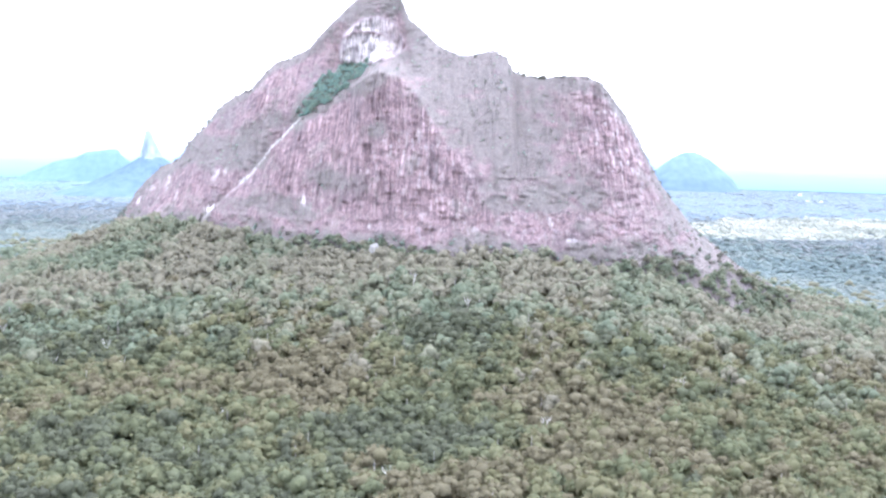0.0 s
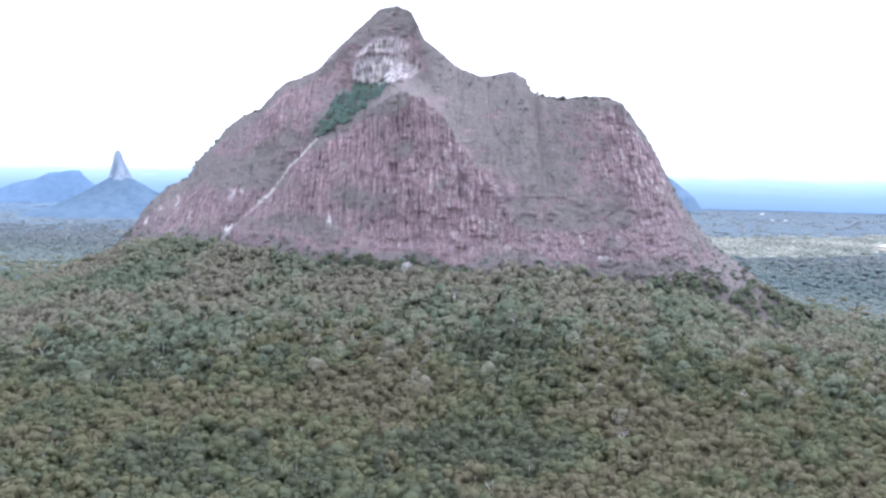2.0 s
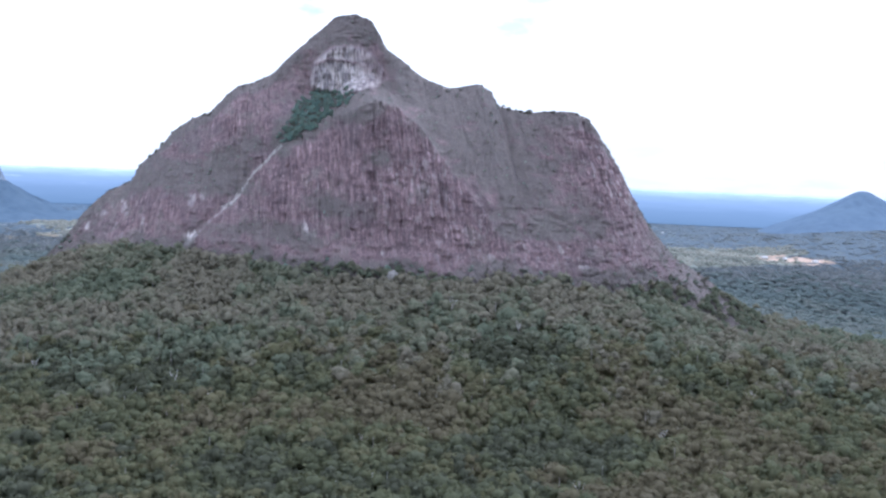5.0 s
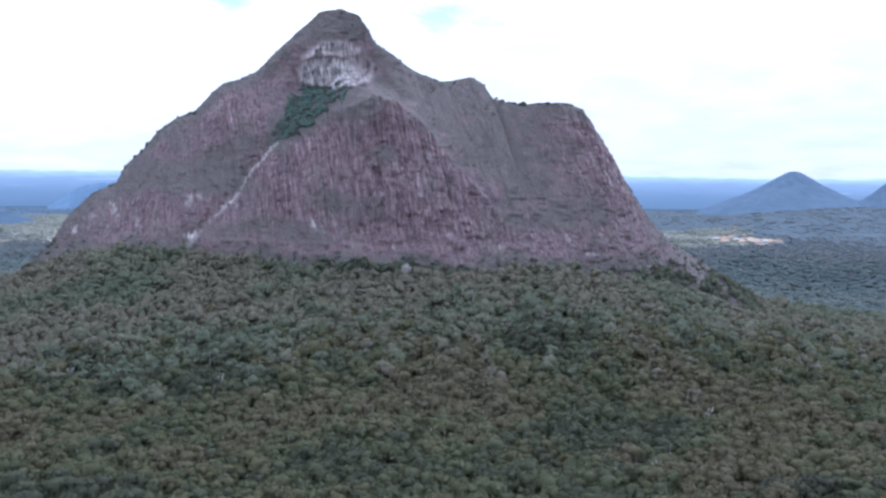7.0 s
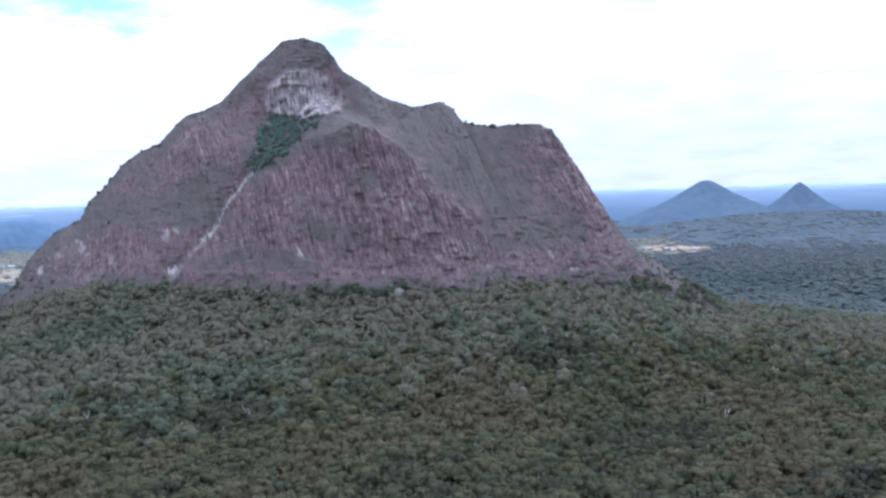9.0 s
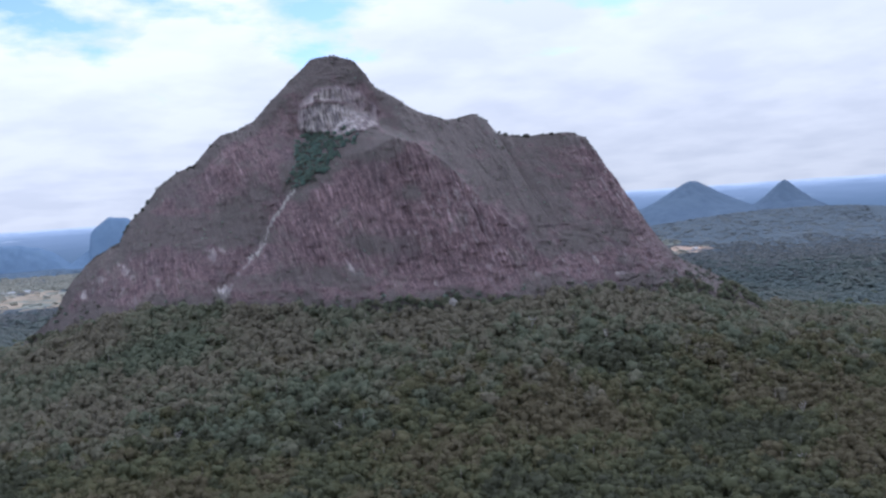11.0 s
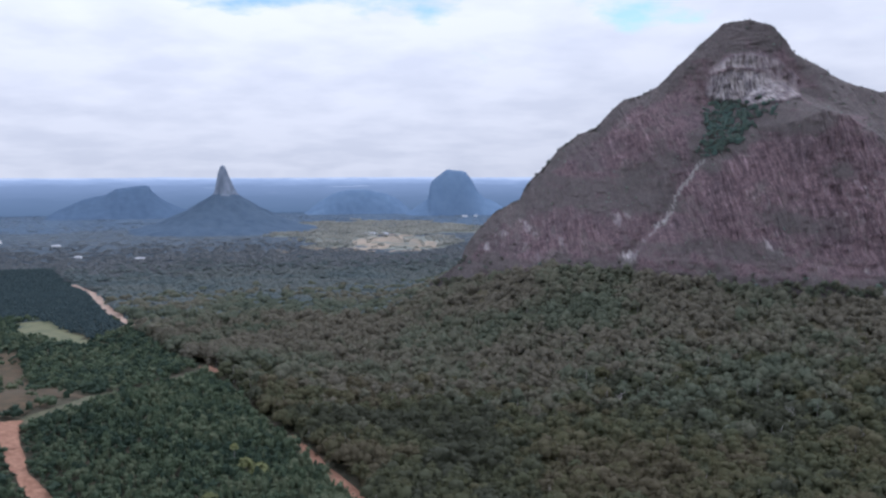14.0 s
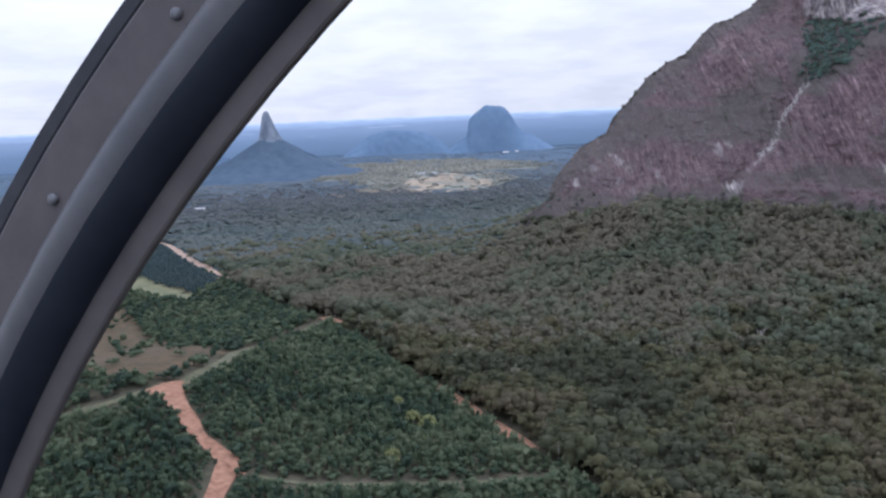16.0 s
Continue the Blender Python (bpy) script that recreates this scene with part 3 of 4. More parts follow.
def build_mountain():
    xs = np.arange(-434, 339, 1.1)
    u = np.concatenate([np.linspace(0, 0.9, 200), np.linspace(0.9, 1, 36)[1:]])
    X, U = np.meshgrid(xs, u)
    zr = ridge_height(X)
    zb = np.minimum(28, zr - 4)
    Z = zb + (zr - zb) * U
    Y, veg, pale, flute = face(X, Z)
    nb = 26
    Xb, Ub = np.meshgrid(xs, np.linspace(0, 1, nb)[1:])
    top = Y[-1][None, :]
    Zb = zr[0][None, :] - (zr[0] - zb[0])[None, :] * Ub ** 1.2
    Yb = top + Ub * 190 * np.clip((zr[0] - 30) / 200, 0.1, 1.2)[None, :] + 6 * fbm(Xb / 20, Zb / 30, 3)
    v = np.stack([np.concatenate([X, Xb]), np.concatenate([Y, Yb]), np.concatenate([Z, Zb])], -1).reshape(-1, 3)
    rows = len(u) + nb - 1
    pad = np.full(Xb.shape, 0.6)
    me = mesh_of("mountain", v, grid_faces(rows, len(xs)), [ROCK],
                 attrs={"veg": np.concatenate([veg, pad]).ravel(), "pale": np.concatenate([pale, pad * 0]).ravel(), "flute": np.concatenate([flute, pad * 0.3]).ravel()})
    ob = new("mountain", me)
    tagged(ob, "purple-brown fluted volcanic rock mountain with scrubby ledges above forest", "mountain")


build_mountain()


# ---- plants ----
def ico(sub):
    bm = bmesh.new()
    bmesh.ops.create_icosphere(bm, subdivisions=sub, radius=1)
    bm.verts.ensure_lookup_table()
    v = np.array([x.co[:] for x in bm.verts])
    f = np.array([[x.index for x in y.verts] for y in bm.faces])
    bm.free()
    keep = v[f].mean(1)[:, 2] > -0.45
    f = f[keep]
    used, inv = np.unique(f, return_inverse=True)
    return v[used], inv.reshape(-1, 3)


ICO0, ICO1, ICO2 = ico(1), ico(2), ico(3)
rng = np.random.default_rng(7)


def crown(ball, lumps, tufts, tuft_size=0.16):
    """Crown of unit radius about its middle: a dome of overlapping leaf clumps with torn outlines, and loose leaf tufts."""
    bv, bf = ball
    V, F, T, n = [], [], [], 0
    for i in range(lumps):
        k = (i + 0.35) / lumps
        a, r = i * 2.4 + rng.uniform(-0.5, 0.5), 0.76 * math.sqrt(k)
        c = np.array([r * math.cos(a), r * math.sin(a), 0.50 - 0.80 * k + rng.uniform(-0.2, 0.2)])
        s = rng.uniform(0.28, 0.52) * (6 / lumps) ** 0.3
        v = bv * (1 + rng.uniform(-0.22, 0.22, (len(bv), 1))) * np.array([s, s, s * rng.uniform(0.75, 1.05)]) + c
        V.append(v); F.append(bf + n); T.append(np.full(len(v), rng.uniform(-0.10, 0.10)))
        n += len(v)
    for i in range(tufts):
        c = V[rng.integers(lumps)]
        m = c.mean(0)
        d = c[rng.integers(len(c))] - m
        p = m + d * rng.uniform(0.95, 1.5)
        d = d / np.linalg.norm(d) + rng.normal(0, 0.6, 3) + np.array([0, 0, 0.35])
        a = np.cross(d, rng.normal(size=3))
        a /= np.linalg.norm(a)
        b = np.cross(d / np.linalg.norm(d), a)
        s = tuft_size * rng.uniform(0.6, 1.3)
        q = np.stack([p + a * s, p - a * s * 0.6 + b * s * 0.8, p - a * s * 0.5 - b * s * 0.8])
        V.append(q); F.append(np.array([[0, 1, 2]]) + n); T.append(np.full(3, rng.uniform(-0.12, 0.14)))
        n += 3
    return np.concatenate(V), np.concatenate(F), np.concatenate(T)


def stem(r0, r1, h, sides=5, lean=0.0):
    """Tapered round stem along z from 0 to h."""
    a = np.arange(sides) * 2 * np.pi / sides
    lo = np.stack([r0 * np.cos(a), r0 * np.sin(a), 0 * a], -1)
    hi = np.stack([r1 * np.cos(a) + lean, r1 * np.sin(a), 0 * a + h], -1)
    i = np.arange(sides)
    j = (i + 1) % sides
    return np.concatenate([lo, hi]), np.concatenate([np.stack([i, j, j + sides], -1), np.stack([i, j + sides, i + sides], -1)])


def limb(p0, p1, r0, r1, sides=6):
    """Tapered limb between two places."""
    v, f = stem(r0, r1, 1.0, sides)
    d = Vector(p1) - Vector(p0)
    m = np.array(d.to_track_quat("Z", "Y").to_matrix())
    v = (v * np.array([1, 1, d.length])) @ m.T + np.array(p0)
    return v, f


def scatter(protos, x, y, z, radius, tall, tint, turn=None):
    """Many plants from a few prototypes, as arrays of one mesh."""
    n = len(x)
    turn = rng.uniform(0, 6.283, n) if turn is None else turn
    pick = rng.integers(len(protos), size=n)
    V, F, T, base = [], [], [], 0
    for k, (pv, pf, pt) in enumerate(protos):
        s = np.where(pick == k)[0]
        if not len(s):
            continue
        c, sn = np.cos(turn[s])[:, None], np.sin(turn[s])[:, None]
        vx, vy = pv[:, 0] * c - pv[:, 1] * sn, pv[:, 0] * sn + pv[:, 1] * c
        v = np.stack([vx * radius[s, None] + x[s, None], vy * radius[s, None] + y[s, None], pv[None, :, 2] * tall[s, None] + z[s, None]], -1)
        V.append(v.reshape(-1, 3))
        F.append((pf[None] + (np.arange(len(s)) * len(pv))[:, None, None] + base).reshape(-1, 3))
        T.append((tint[s, None] + pt[None]).ravel())
        base += len(s) * len(pv)
    return np.concatenate(V), np.concatenate(F), np.clip(np.concatenate(T), 0, 1)


def jittered(x0, x1, y0, y1, step, jitter=0.42):
    X, Y = np.meshgrid(np.arange(x0, x1, step), np.arange(y0, y1, step * 0.9))
    X[1::2] += step / 2
    X, Y = X.ravel(), Y.ravel()
    return X + rng.uniform(-jitter, jitter, X.size) * step, Y + rng.uniform(-jitter, jitter, X.size) * step


# tracks and openings in the plan
FIREBREAK = ((-975, 1450), (-901, 1318), (-812, 1103), (-756, 985))
HILL_BREAK = ((-632, 738), (-618, 706))
FOREST_BREAK = ((-552, 584), (-543, 567), (-506, 489))
LONG_TRACK = ((-975, 1450), (-901, 1318), (-812, 1103), (-756, 985), (-626, 725), (-543, 567), (-506, 489), (-480, 440))
SIDE_TRACK = ((-688, 520), (-680, 500), (-667, 476), (-657, 464), (-648, 454), (-648, 441), (-649, 425), (-650, 390))
SPUR = ((-651, 458), (-646, 450), (-639, 441))
GRASS_LANE = ((-760, 480), (-717, 498), (-700, 512), (-684, 527), (-673, 568), (-672, 605), (-664, 643), (-653, 671), (-637, 702), (-622, 730))
GRASS_STRIP = ((-636, 444), (-609, 438), (-575, 443), (-540, 450), (-508, 461))
JUNCTION = ((-701, 511), (-693, 521), (-684, 527), (-681, 511), (-675, 497), (-683, 491), (-690, 505))


def track_distance(points, x, y):
    return near_line(points, x, y)


def inside(poly, x, y):
    r = np.zeros(np.shape(x), bool)
    for (x0, y0), (x1, y1) in zip(poly, poly[1:] + poly[:1]):
        c = ((y0 > y) != (y1 > y)) & (x < (x1 - x0) * (y - y0) / ((y1 - y0) or 1e-9) + x0)
        r ^= c
    return r


PLANTATION = ((-684, 524), (-673, 568), (-672, 605), (-664, 643), (-653, 671), (-626, 712), (-560, 588), (-515, 500), (-480, 430), (-600, 385), (-648, 390), (-648, 440), (-667, 476))
PLANT_WEST = ((-692, 512), (-680, 498), (-667, 476), (-655, 450), (-655, 390), (-900, 370), (-900, 480), (-760, 478), (-717, 496))
ORCHARD = ((-985, 1450), (-911, 1318), (-822, 1103), (-766, 985), (-756, 950), (-771, 905), (-832, 985), (-874, 1042), (-992, 1044), (-1150, 1090), (-1300, 1600), (-1090, 1680))
PADDOCK = ((-767, 870), (-760, 890), (-778, 918), (-806, 953), (-840, 1000), (-862, 1038), (-886, 1018), (-870, 975), (-853, 930), (-816, 912))
CUTOVER = ((-703, 527), (-744, 545), (-800, 650), (-848, 778), (-842, 850), (-818, 853), (-795, 803), (-771, 743), (-748, 704), (-687, 616), (-677, 594), (-685, 560), (-690, 536))
NO_TREES = (ORCHARD, PADDOCK, CUTOVER, PLANTATION, PLANT_WEST)


def open_ground(x, y, margin=0.0):
    bad = axis_distance(x, y) < 0
    for poly in NO_TREES:
        bad |= inside(poly, x, y)
    for t in (FIREBREAK, HILL_BREAK, FOREST_BREAK):
        bad |= track_distance(t, x, y) < 7 + margin
    bad |= track_distance(LONG_TRACK, x, y) < 2
    bad |= track_distance(SIDE_TRACK, x, y) < 5 + margin
    bad |= track_distance(GRASS_LANE, x, y) < 6 + margin
    return bad


def on_rock(x, y):
    """True where the mountain's rock stands."""
    g = height(x, y)
    return (x > -432) & (x < 338) & (ridge_height(x) > g) & (y > face(x, g)[0] - 1) & (y < line(RIDGE, x, 1) + 170 * np.clip((ridge_height(x) - 30) / 200, 0.05, 1.0))


MID = [crown(ICO0, int(rng.integers(7, 11)), 170, 0.15) for _ in range(16)]
NEAR = [crown(ICO0, int(rng.integers(12, 17)), 620, 0.10) for _ in range(6)]
MID_FAR = [crown(ICO0, int(rng.integers(6, 9)), 80, 0.19) for _ in range(12)]
LOW = [crown(ICO0, 2, 15, 0.28) for _ in range(8)]
FAR = [crown(ICO0, 2, 0) for _ in range(8)]
CLUMP = [crown(ICO0, 1, 0) for _ in range(6)]
VALLEY = [crown(ICO0, 3, 5, 0.25) for _ in range(8)]


DEAD = ((-22, 690, 20), (-207, 553, 18), (-232, 590, 18), (-22, 392, 16), (20, 640, 16), (150, 520, 17), (-255, 560, 17), (-120, 470, 15), (-330, 640, 17), (60, 470, 15), (-398, 530, 16), (-90, 560, 15))


def west_edge(y):
    """The long track's line, west of which no tall forest stands."""
    p = sorted((b, a) for a, b in LONG_TRACK)
    return np.interp(y, [b for b, a in p], [a for b, a in p])


def forest_tint(x, y):
    # patchy leaf tint: set darker south-west, lightened for haze towards the valley
    return np.clip(2.3 * (fbm(x / 75, y / 75, 41, 3) - 0.5) + 0.52 - 0.17 * smooth(-60, -200, x) * smooth(700, 600, y) + 0.25 * smooth(-90, -260, x) * smooth(-900, -600, x) * smooth(620, 740, y) + rng.normal(0, 0.18, x.shape), 0, 1)


def build_forest():
    x, y = jittered(-900, 640, 300, 1150, 9.0)
    d = np.hypot(x + 280, y)
    keep = ~open_ground(x, y) & ~on_rock(x, y) & (d < 1000 + rng.normal(0, 60, x.shape)) & (x > -420 - 0.75 * (y - 200)) & (x < 180 + 0.62 * y) & (y < 1040)
    keep &= fbm(x / 24, y / 24, 77, 2) > 0.1
    keep &= x > west_edge(y)
    for cx, cy, tall in DEAD:
        keep &= np.hypot(x - cx, y - cy + 4) > 6
    x, y = x[keep], y[keep]
    r = np.clip(6.6 * np.exp(rng.normal(0, 0.26, x.shape)), 3.4, 10.5)
    h = np.clip(8.0 + r * 0.8 + rng.normal(0, 1.9, x.shape), 7, 19)
    g = height(x, y)
    tint = forest_tint(x, y)
    near = (y < 452) & (x > -330) & (x < 110)
    order = np.argsort(np.where(near, y, 9e9))[:300]
    pick = np.zeros(len(x), bool)
    pick[order] = near[order]
    s = ~pick
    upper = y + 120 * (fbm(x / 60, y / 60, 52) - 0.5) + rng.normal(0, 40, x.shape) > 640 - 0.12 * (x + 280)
    for name, sel, mat, label in (("forest", s & ~upper, LEAF, "dense olive and grey-green eucalypt forest canopy"), ("slope_forest", s & upper, LEAF_UPPER_HAZE, "eucalypt forest below the rock face, leaf colour paled for haze")):
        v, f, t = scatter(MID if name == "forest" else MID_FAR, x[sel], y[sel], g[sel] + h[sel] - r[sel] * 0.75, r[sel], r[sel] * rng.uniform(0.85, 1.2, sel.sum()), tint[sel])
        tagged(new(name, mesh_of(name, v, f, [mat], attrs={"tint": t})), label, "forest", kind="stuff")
    # a bumpy leaf-coloured sheet, added to lighten the dark gaps between the crowns
    xs, ys = np.arange(-900, 641, 4.0), np.arange(296, 1080, 4.0)
    X, Y = np.meshgrid(xs, ys)
    Xj, Yj = X + rng.uniform(-1.5, 1.5, X.shape), Y + rng.uniform(-1.5, 1.5, X.shape)
    Z = height(Xj, Yj) + 7.2 + 5 * (fbm(Xj / 14, Yj / 14, 91, 2) - 0.5) + rng.uniform(-1.3, 1.3, X.shape)
    uv, uf = np.stack([Xj, Yj, Z], -1).reshape(-1, 3), grid_faces(len(ys), len(xs))
    c = uv[uf].mean(1)
    cx, cy = c[:, 0], c[:, 1]
    ok = ~open_ground(cx, cy, 2) & ~on_rock(cx, cy) & (cx > west_edge(cy) + 5) & (np.hypot(cx + 280, cy) < 1060) & (cx > -430 - 0.75 * (cy - 200)) & (cx < 190 + 0.62 * cy)
    uf = uf[ok]
    used, inv = np.unique(uf, return_inverse=True)
    uv = uv[used]
    tagged(new("understory", mesh_of("understory", uv, inv.reshape(-1, 4), [LEAF], attrs={"tint": np.clip(forest_tint(uv[:, 0], uv[:, 1]) + rng.normal(0, 0.1, len(uv)), 0, 1)}, shade=False)),
           "bumpy leaf-coloured sheet filling gaps under the eucalypt canopy", "understory", kind="stuff")
    bx, by = jittered(-800, 440, -140, 300, 11.5)
    br = rng.uniform(5.0, 9.0, bx.shape)
    v, f, t = scatter(CLUMP, bx, by, height(bx, by) + 8, br, br * 0.9, forest_tint(bx, by))
    tagged(new("open_forest", mesh_of("open_forest", v, f, [LEAF], attrs={"tint": t})), "eucalypt forest canopy below the flight path", "forest", kind="stuff")
    k = s & (rng.uniform(size=x.shape) < 0.16)
    sv, sf = stem(0.05, 0.03, 1.0, 4)
    n = k.sum()
    v, f, t = scatter([(sv, sf, np.zeros(len(sv)))], x[k] + rng.uniform(-2, 2, n), y[k] - r[k] * rng.uniform(0.6, 1.1, n), g[k], np.full(n, 6.0), h[k] * rng.uniform(0.7, 1.0, n), np.zeros(n))
    ob = new("forest_stems", mesh_of("forest_stems", v, f, [BARK]))
    tagged(ob, "slender pale gum trunks among the canopy", "trunks", kind="stuff")
    # the nearest trees stand singly
    kinds = []
    for i in range(6):
        pv, pf, pt = NEAR[i]
        cm = mesh_of("crown", pv * np.array([5, 5, 5.5]), pf, [LEAF], attrs={"tint": np.clip(pt + 0.1 + 0.15 * i, 0, 1)})
        sv, sf = stem(0.24, 0.13, 1.0, 6, rng.uniform(-0.6, 0.6))
        limbs = []
        for k in range(3):
            a, out = k * 2.1 + rng.uniform(-0.4, 0.4), rng.uniform(1.8, 3.2)
            lv, lf = limb((0, 0, rng.uniform(5.0, 7.0)), (out * math.cos(a), out * math.sin(a), rng.uniform(9.5, 11.5)), 0.13, 0.05, 4)
            limbs.append(mesh_of("limb", lv, lf, [BARK]))
        kinds.append((cm, mesh_of("trunk", sv * np.array([1, 1, 11]), sf, [BARK]), limbs))
    for n, i in enumerate(np.where(pick)[0]):
        cm, tm, limbs = kinds[rng.integers(6)]
        tree = new("gum_tree")
        tree.matrix_world = pose(x[i], y[i], g[i], 0, 0, rng.uniform(0, 360)) @ Matrix.Diagonal((r[i] / 5, r[i] / 5, h[i] / 13, 1))
        c = new("crown", cm); c.parent = tree; c.location = (0, 0, 9.6)
        tr = new("trunk", tm); tr.parent = tree
        for lm in limbs:
            lb = new("limb", lm); lb.parent = tree
        tagged(tree, "spreading eucalypt tree with a dull green crown", "tree", "forest trees on the slope")


build_forest()


def haze_tint(x, y):
    """Grey-green near the valley, painted bluer towards the horizon as haze."""
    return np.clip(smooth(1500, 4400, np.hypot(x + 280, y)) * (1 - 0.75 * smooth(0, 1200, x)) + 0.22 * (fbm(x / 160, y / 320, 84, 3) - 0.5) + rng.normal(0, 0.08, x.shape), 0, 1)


def build_valley():
    x, y = jittered(-1900, 2300, 560, 3900, 12.0)
    d = np.hypot(x + 280, y)
    keep = (d > 1000 + rng.normal(0, 60, x.shape)) & ((d < 2550 + rng.normal(0, 250, x.shape)) | ((sun_patch(x, y) > 0.2) & (d < 3900))) & ~open_ground(x, y) & ~on_rock(x, y)
    keep &= (x > -420 - 0.62 * y) & (x < 180 + 0.86 * y) & ~((np.abs(x) < 210) & (y > 1090) & (y < 1900))
    pale = sun_patch(x, y) > 0.2
    keep &= (x > west_edge(y)) | (y > 1480)
    keep &= ~pale | (rng.uniform(size=x.shape) < 0.42)
    keep &= (np.hypot((x + 455) / 115, (y - 2320) / 330) > 1) | (rng.uniform(size=x.shape) < 0.10)
    keep &= (np.hypot((x - 1080) / 85, (y - 1850) / 125) > 1) | (rng.uniform(size=x.shape) < 0.08)
    keep &= (d < 1500) | pale | (rng.uniform(size=x.shape) < 1 - smooth(1700, 2700, d))
    x, y, pale = x[keep], y[keep], pale[keep]
    far = ~pale & (np.hypot(x + 280, y) > 1650 + rng.normal(0, 130, x.shape))
    r = np.where(far, rng.uniform(8, 13, x.shape), rng.uniform(6.0, 11.0, x.shape))
    near = ~pale & ~far & (rng.uniform(size=x.shape) > smooth(950, 1450, np.hypot(x + 280, y)))
    for name, sel, mat, protos, flat, label in (("mixed_forest", near, LEAF_UPPER_HAZE, VALLEY, 0.7, "grey-green eucalypts between slope and valley, paled for haze"), ("hazy_forest", far, LEAF_FAR_HAZE, FAR, 0.15, "wooded plain beyond the valley, blue haze in its leaf colour"),
                                                ("valley_forest", ~pale & ~far & ~near, LEAF_VALLEY_HAZE, VALLEY, 0.33, "wooded valley canopy far below, blue-green with painted haze"),
                                                ("pale_woodland", pale, LEAF_SUN_PATCH, VALLEY, 0.5, "sparse woodland on the plain, painted pale as a sun patch")):
        v, f, t = scatter(protos, x[sel], y[sel], height(x[sel], y[sel]) + np.where(sel & far, 2, 5)[sel], r[sel], r[sel] * flat, haze_tint(x[sel], y[sel]) if name == "hazy_forest" else forest_tint(x[sel], y[sel]))
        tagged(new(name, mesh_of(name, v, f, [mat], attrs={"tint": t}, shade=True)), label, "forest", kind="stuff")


build_valley()


def build_far_woods():
    x, y = jittered(-3500, 4100, 900, 4500, 27.0)
    d = np.hypot(x + 280, y)
    keep = (d > 2250 + rng.normal(0, 200, x.shape)) & (d < 4480) & (sun_patch(x, y) < 0.22) & (x > -520 - 0.70 * y) & (x < 260 + 0.90 * y)
    keep &= (rng.uniform(size=x.shape) < 0.55 + 0.9 * fbm(x / 150, y / 400, 83, 3))
    x, y = x[keep], y[keep]
    r = rng.uniform(13, 23, x.shape)
    v, f, t = scatter(CLUMP, x, y, height(x, y) - 1, r, r * rng.uniform(0.06, 0.13, x.shape), haze_tint(x, y))
    tagged(new("distant_woods", mesh_of("distant_woods", v, f, [LEAF_FAR_HAZE], attrs={"tint": t})), "distant woodland across the plain, blue with painted haze", "forest", kind="stuff")


build_far_woods()


def build_plantation():
    for name, poly, label in (("plantation", PLANTATION, "dense young green plantation trees"), ("roadside_scrub", PLANT_WEST, "green scrub and saplings beside the dirt track")):
        px, py = zip(*poly)
        x, y = jittered(min(px), max(px), min(py), max(py), 3.5)
        k = inside(poly, x, y) & (track_distance(FOREST_BREAK, x, y) > 5.5) & (track_distance(HILL_BREAK, x, y) > 5) & (track_distance(SIDE_TRACK, x, y) > 4.6) & (track_distance(GRASS_LANE, x, y) > 6.5) & (track_distance(GRASS_STRIP, x, y) > 4) & ~inside(JUNCTION, x, y)
        x, y = x[k], y[k]
        r = np.clip(1.9 * np.exp(rng.normal(0, 0.32, x.shape)), 1.0, 4.0)
        edge = np.minimum(track_distance(GRASS_LANE, x, y), np.minimum(track_distance(GRASS_STRIP, x, y), track_distance(SIDE_TRACK, x, y)))
        h = (2.2 + r * 1.2 + rng.uniform(0, 1, x.shape) ** 2 * 4) * (0.5 + 0.5 * smooth(5, 16, edge))
        v, f, t = scatter(LOW, x, y, height(x, y) + h * 0.55, r, h * 0.62, np.clip(1.3 * fbm(x / 40, y / 40, 4) - 0.15 + rng.normal(0, 0.26, x.shape), 0, 1))
        tagged(new(name, mesh_of(name, v, f, [LEAF_PLANT], attrs={"tint": t}, shade=False)), label, "plantation", kind="stuff")
    # orchard rows
    X, Y = [], []
    ang = math.atan2(977 - 1180, -753 + 875)
    for i in range(-75, 75):
        for j in range(-110, 110):
            X.append(-900 + i * 11 * math.cos(ang) - j * 5 * math.sin(ang))
            Y.append(1150 + i * 11 * math.sin(ang) + j * 5 * math.cos(ang))
    x, y = np.array(X), np.array(Y)
    k = inside(ORCHARD, x, y) & (track_distance(LONG_TRACK, x, y) > 9) & (np.hypot((x + 1165) / 52, (y - 1510) / 75) > 1)
    x, y = x[k], y[k]
    n = len(x)
    v, f, t = scatter(LOW, x, y, height(x, y) + 3.2, np.full(n, 3.4), np.full(n, 3.6), rng.uniform(0, 1, n))
    tagged(new("orchard", mesh_of("orchard", v, f, [LEAF_ORCHARD], attrs={"tint": t})), "dark orchard trees planted in straight rows", "orchard", kind="stuff")
    # scattered scrub between paddock and lane
    x, y = jittered(-1010, -590, 470, 1060, 5.5)
    k = ~open_ground(x, y) | (inside(CUTOVER, x, y) & (rng.uniform(size=x.shape) < 0.07))
    k &= (x < west_edge(y) + 3) & (track_distance(FIREBREAK, x, y) > 8) & (track_distance(HILL_BREAK, x, y) > 7)
    x, y = x[k], y[k]
    r, h = rng.uniform(1.8, 4.4, x.shape), rng.uniform(3, 8, x.shape)
    v, f, t = scatter(LOW, x, y, height(x, y) + h * 0.55, r, h * 0.6, np.clip(fbm(x / 40, y / 40, 4) - 0.08 + rng.normal(0, 0.3, x.shape), 0, 1))
    tagged(new("regrowth", mesh_of("regrowth", v, f, [LEAF_PLANT], attrs={"tint": t}, shade=False)), "green regrowth trees beside the paddock", "scrub", kind="stuff")


build_plantation()


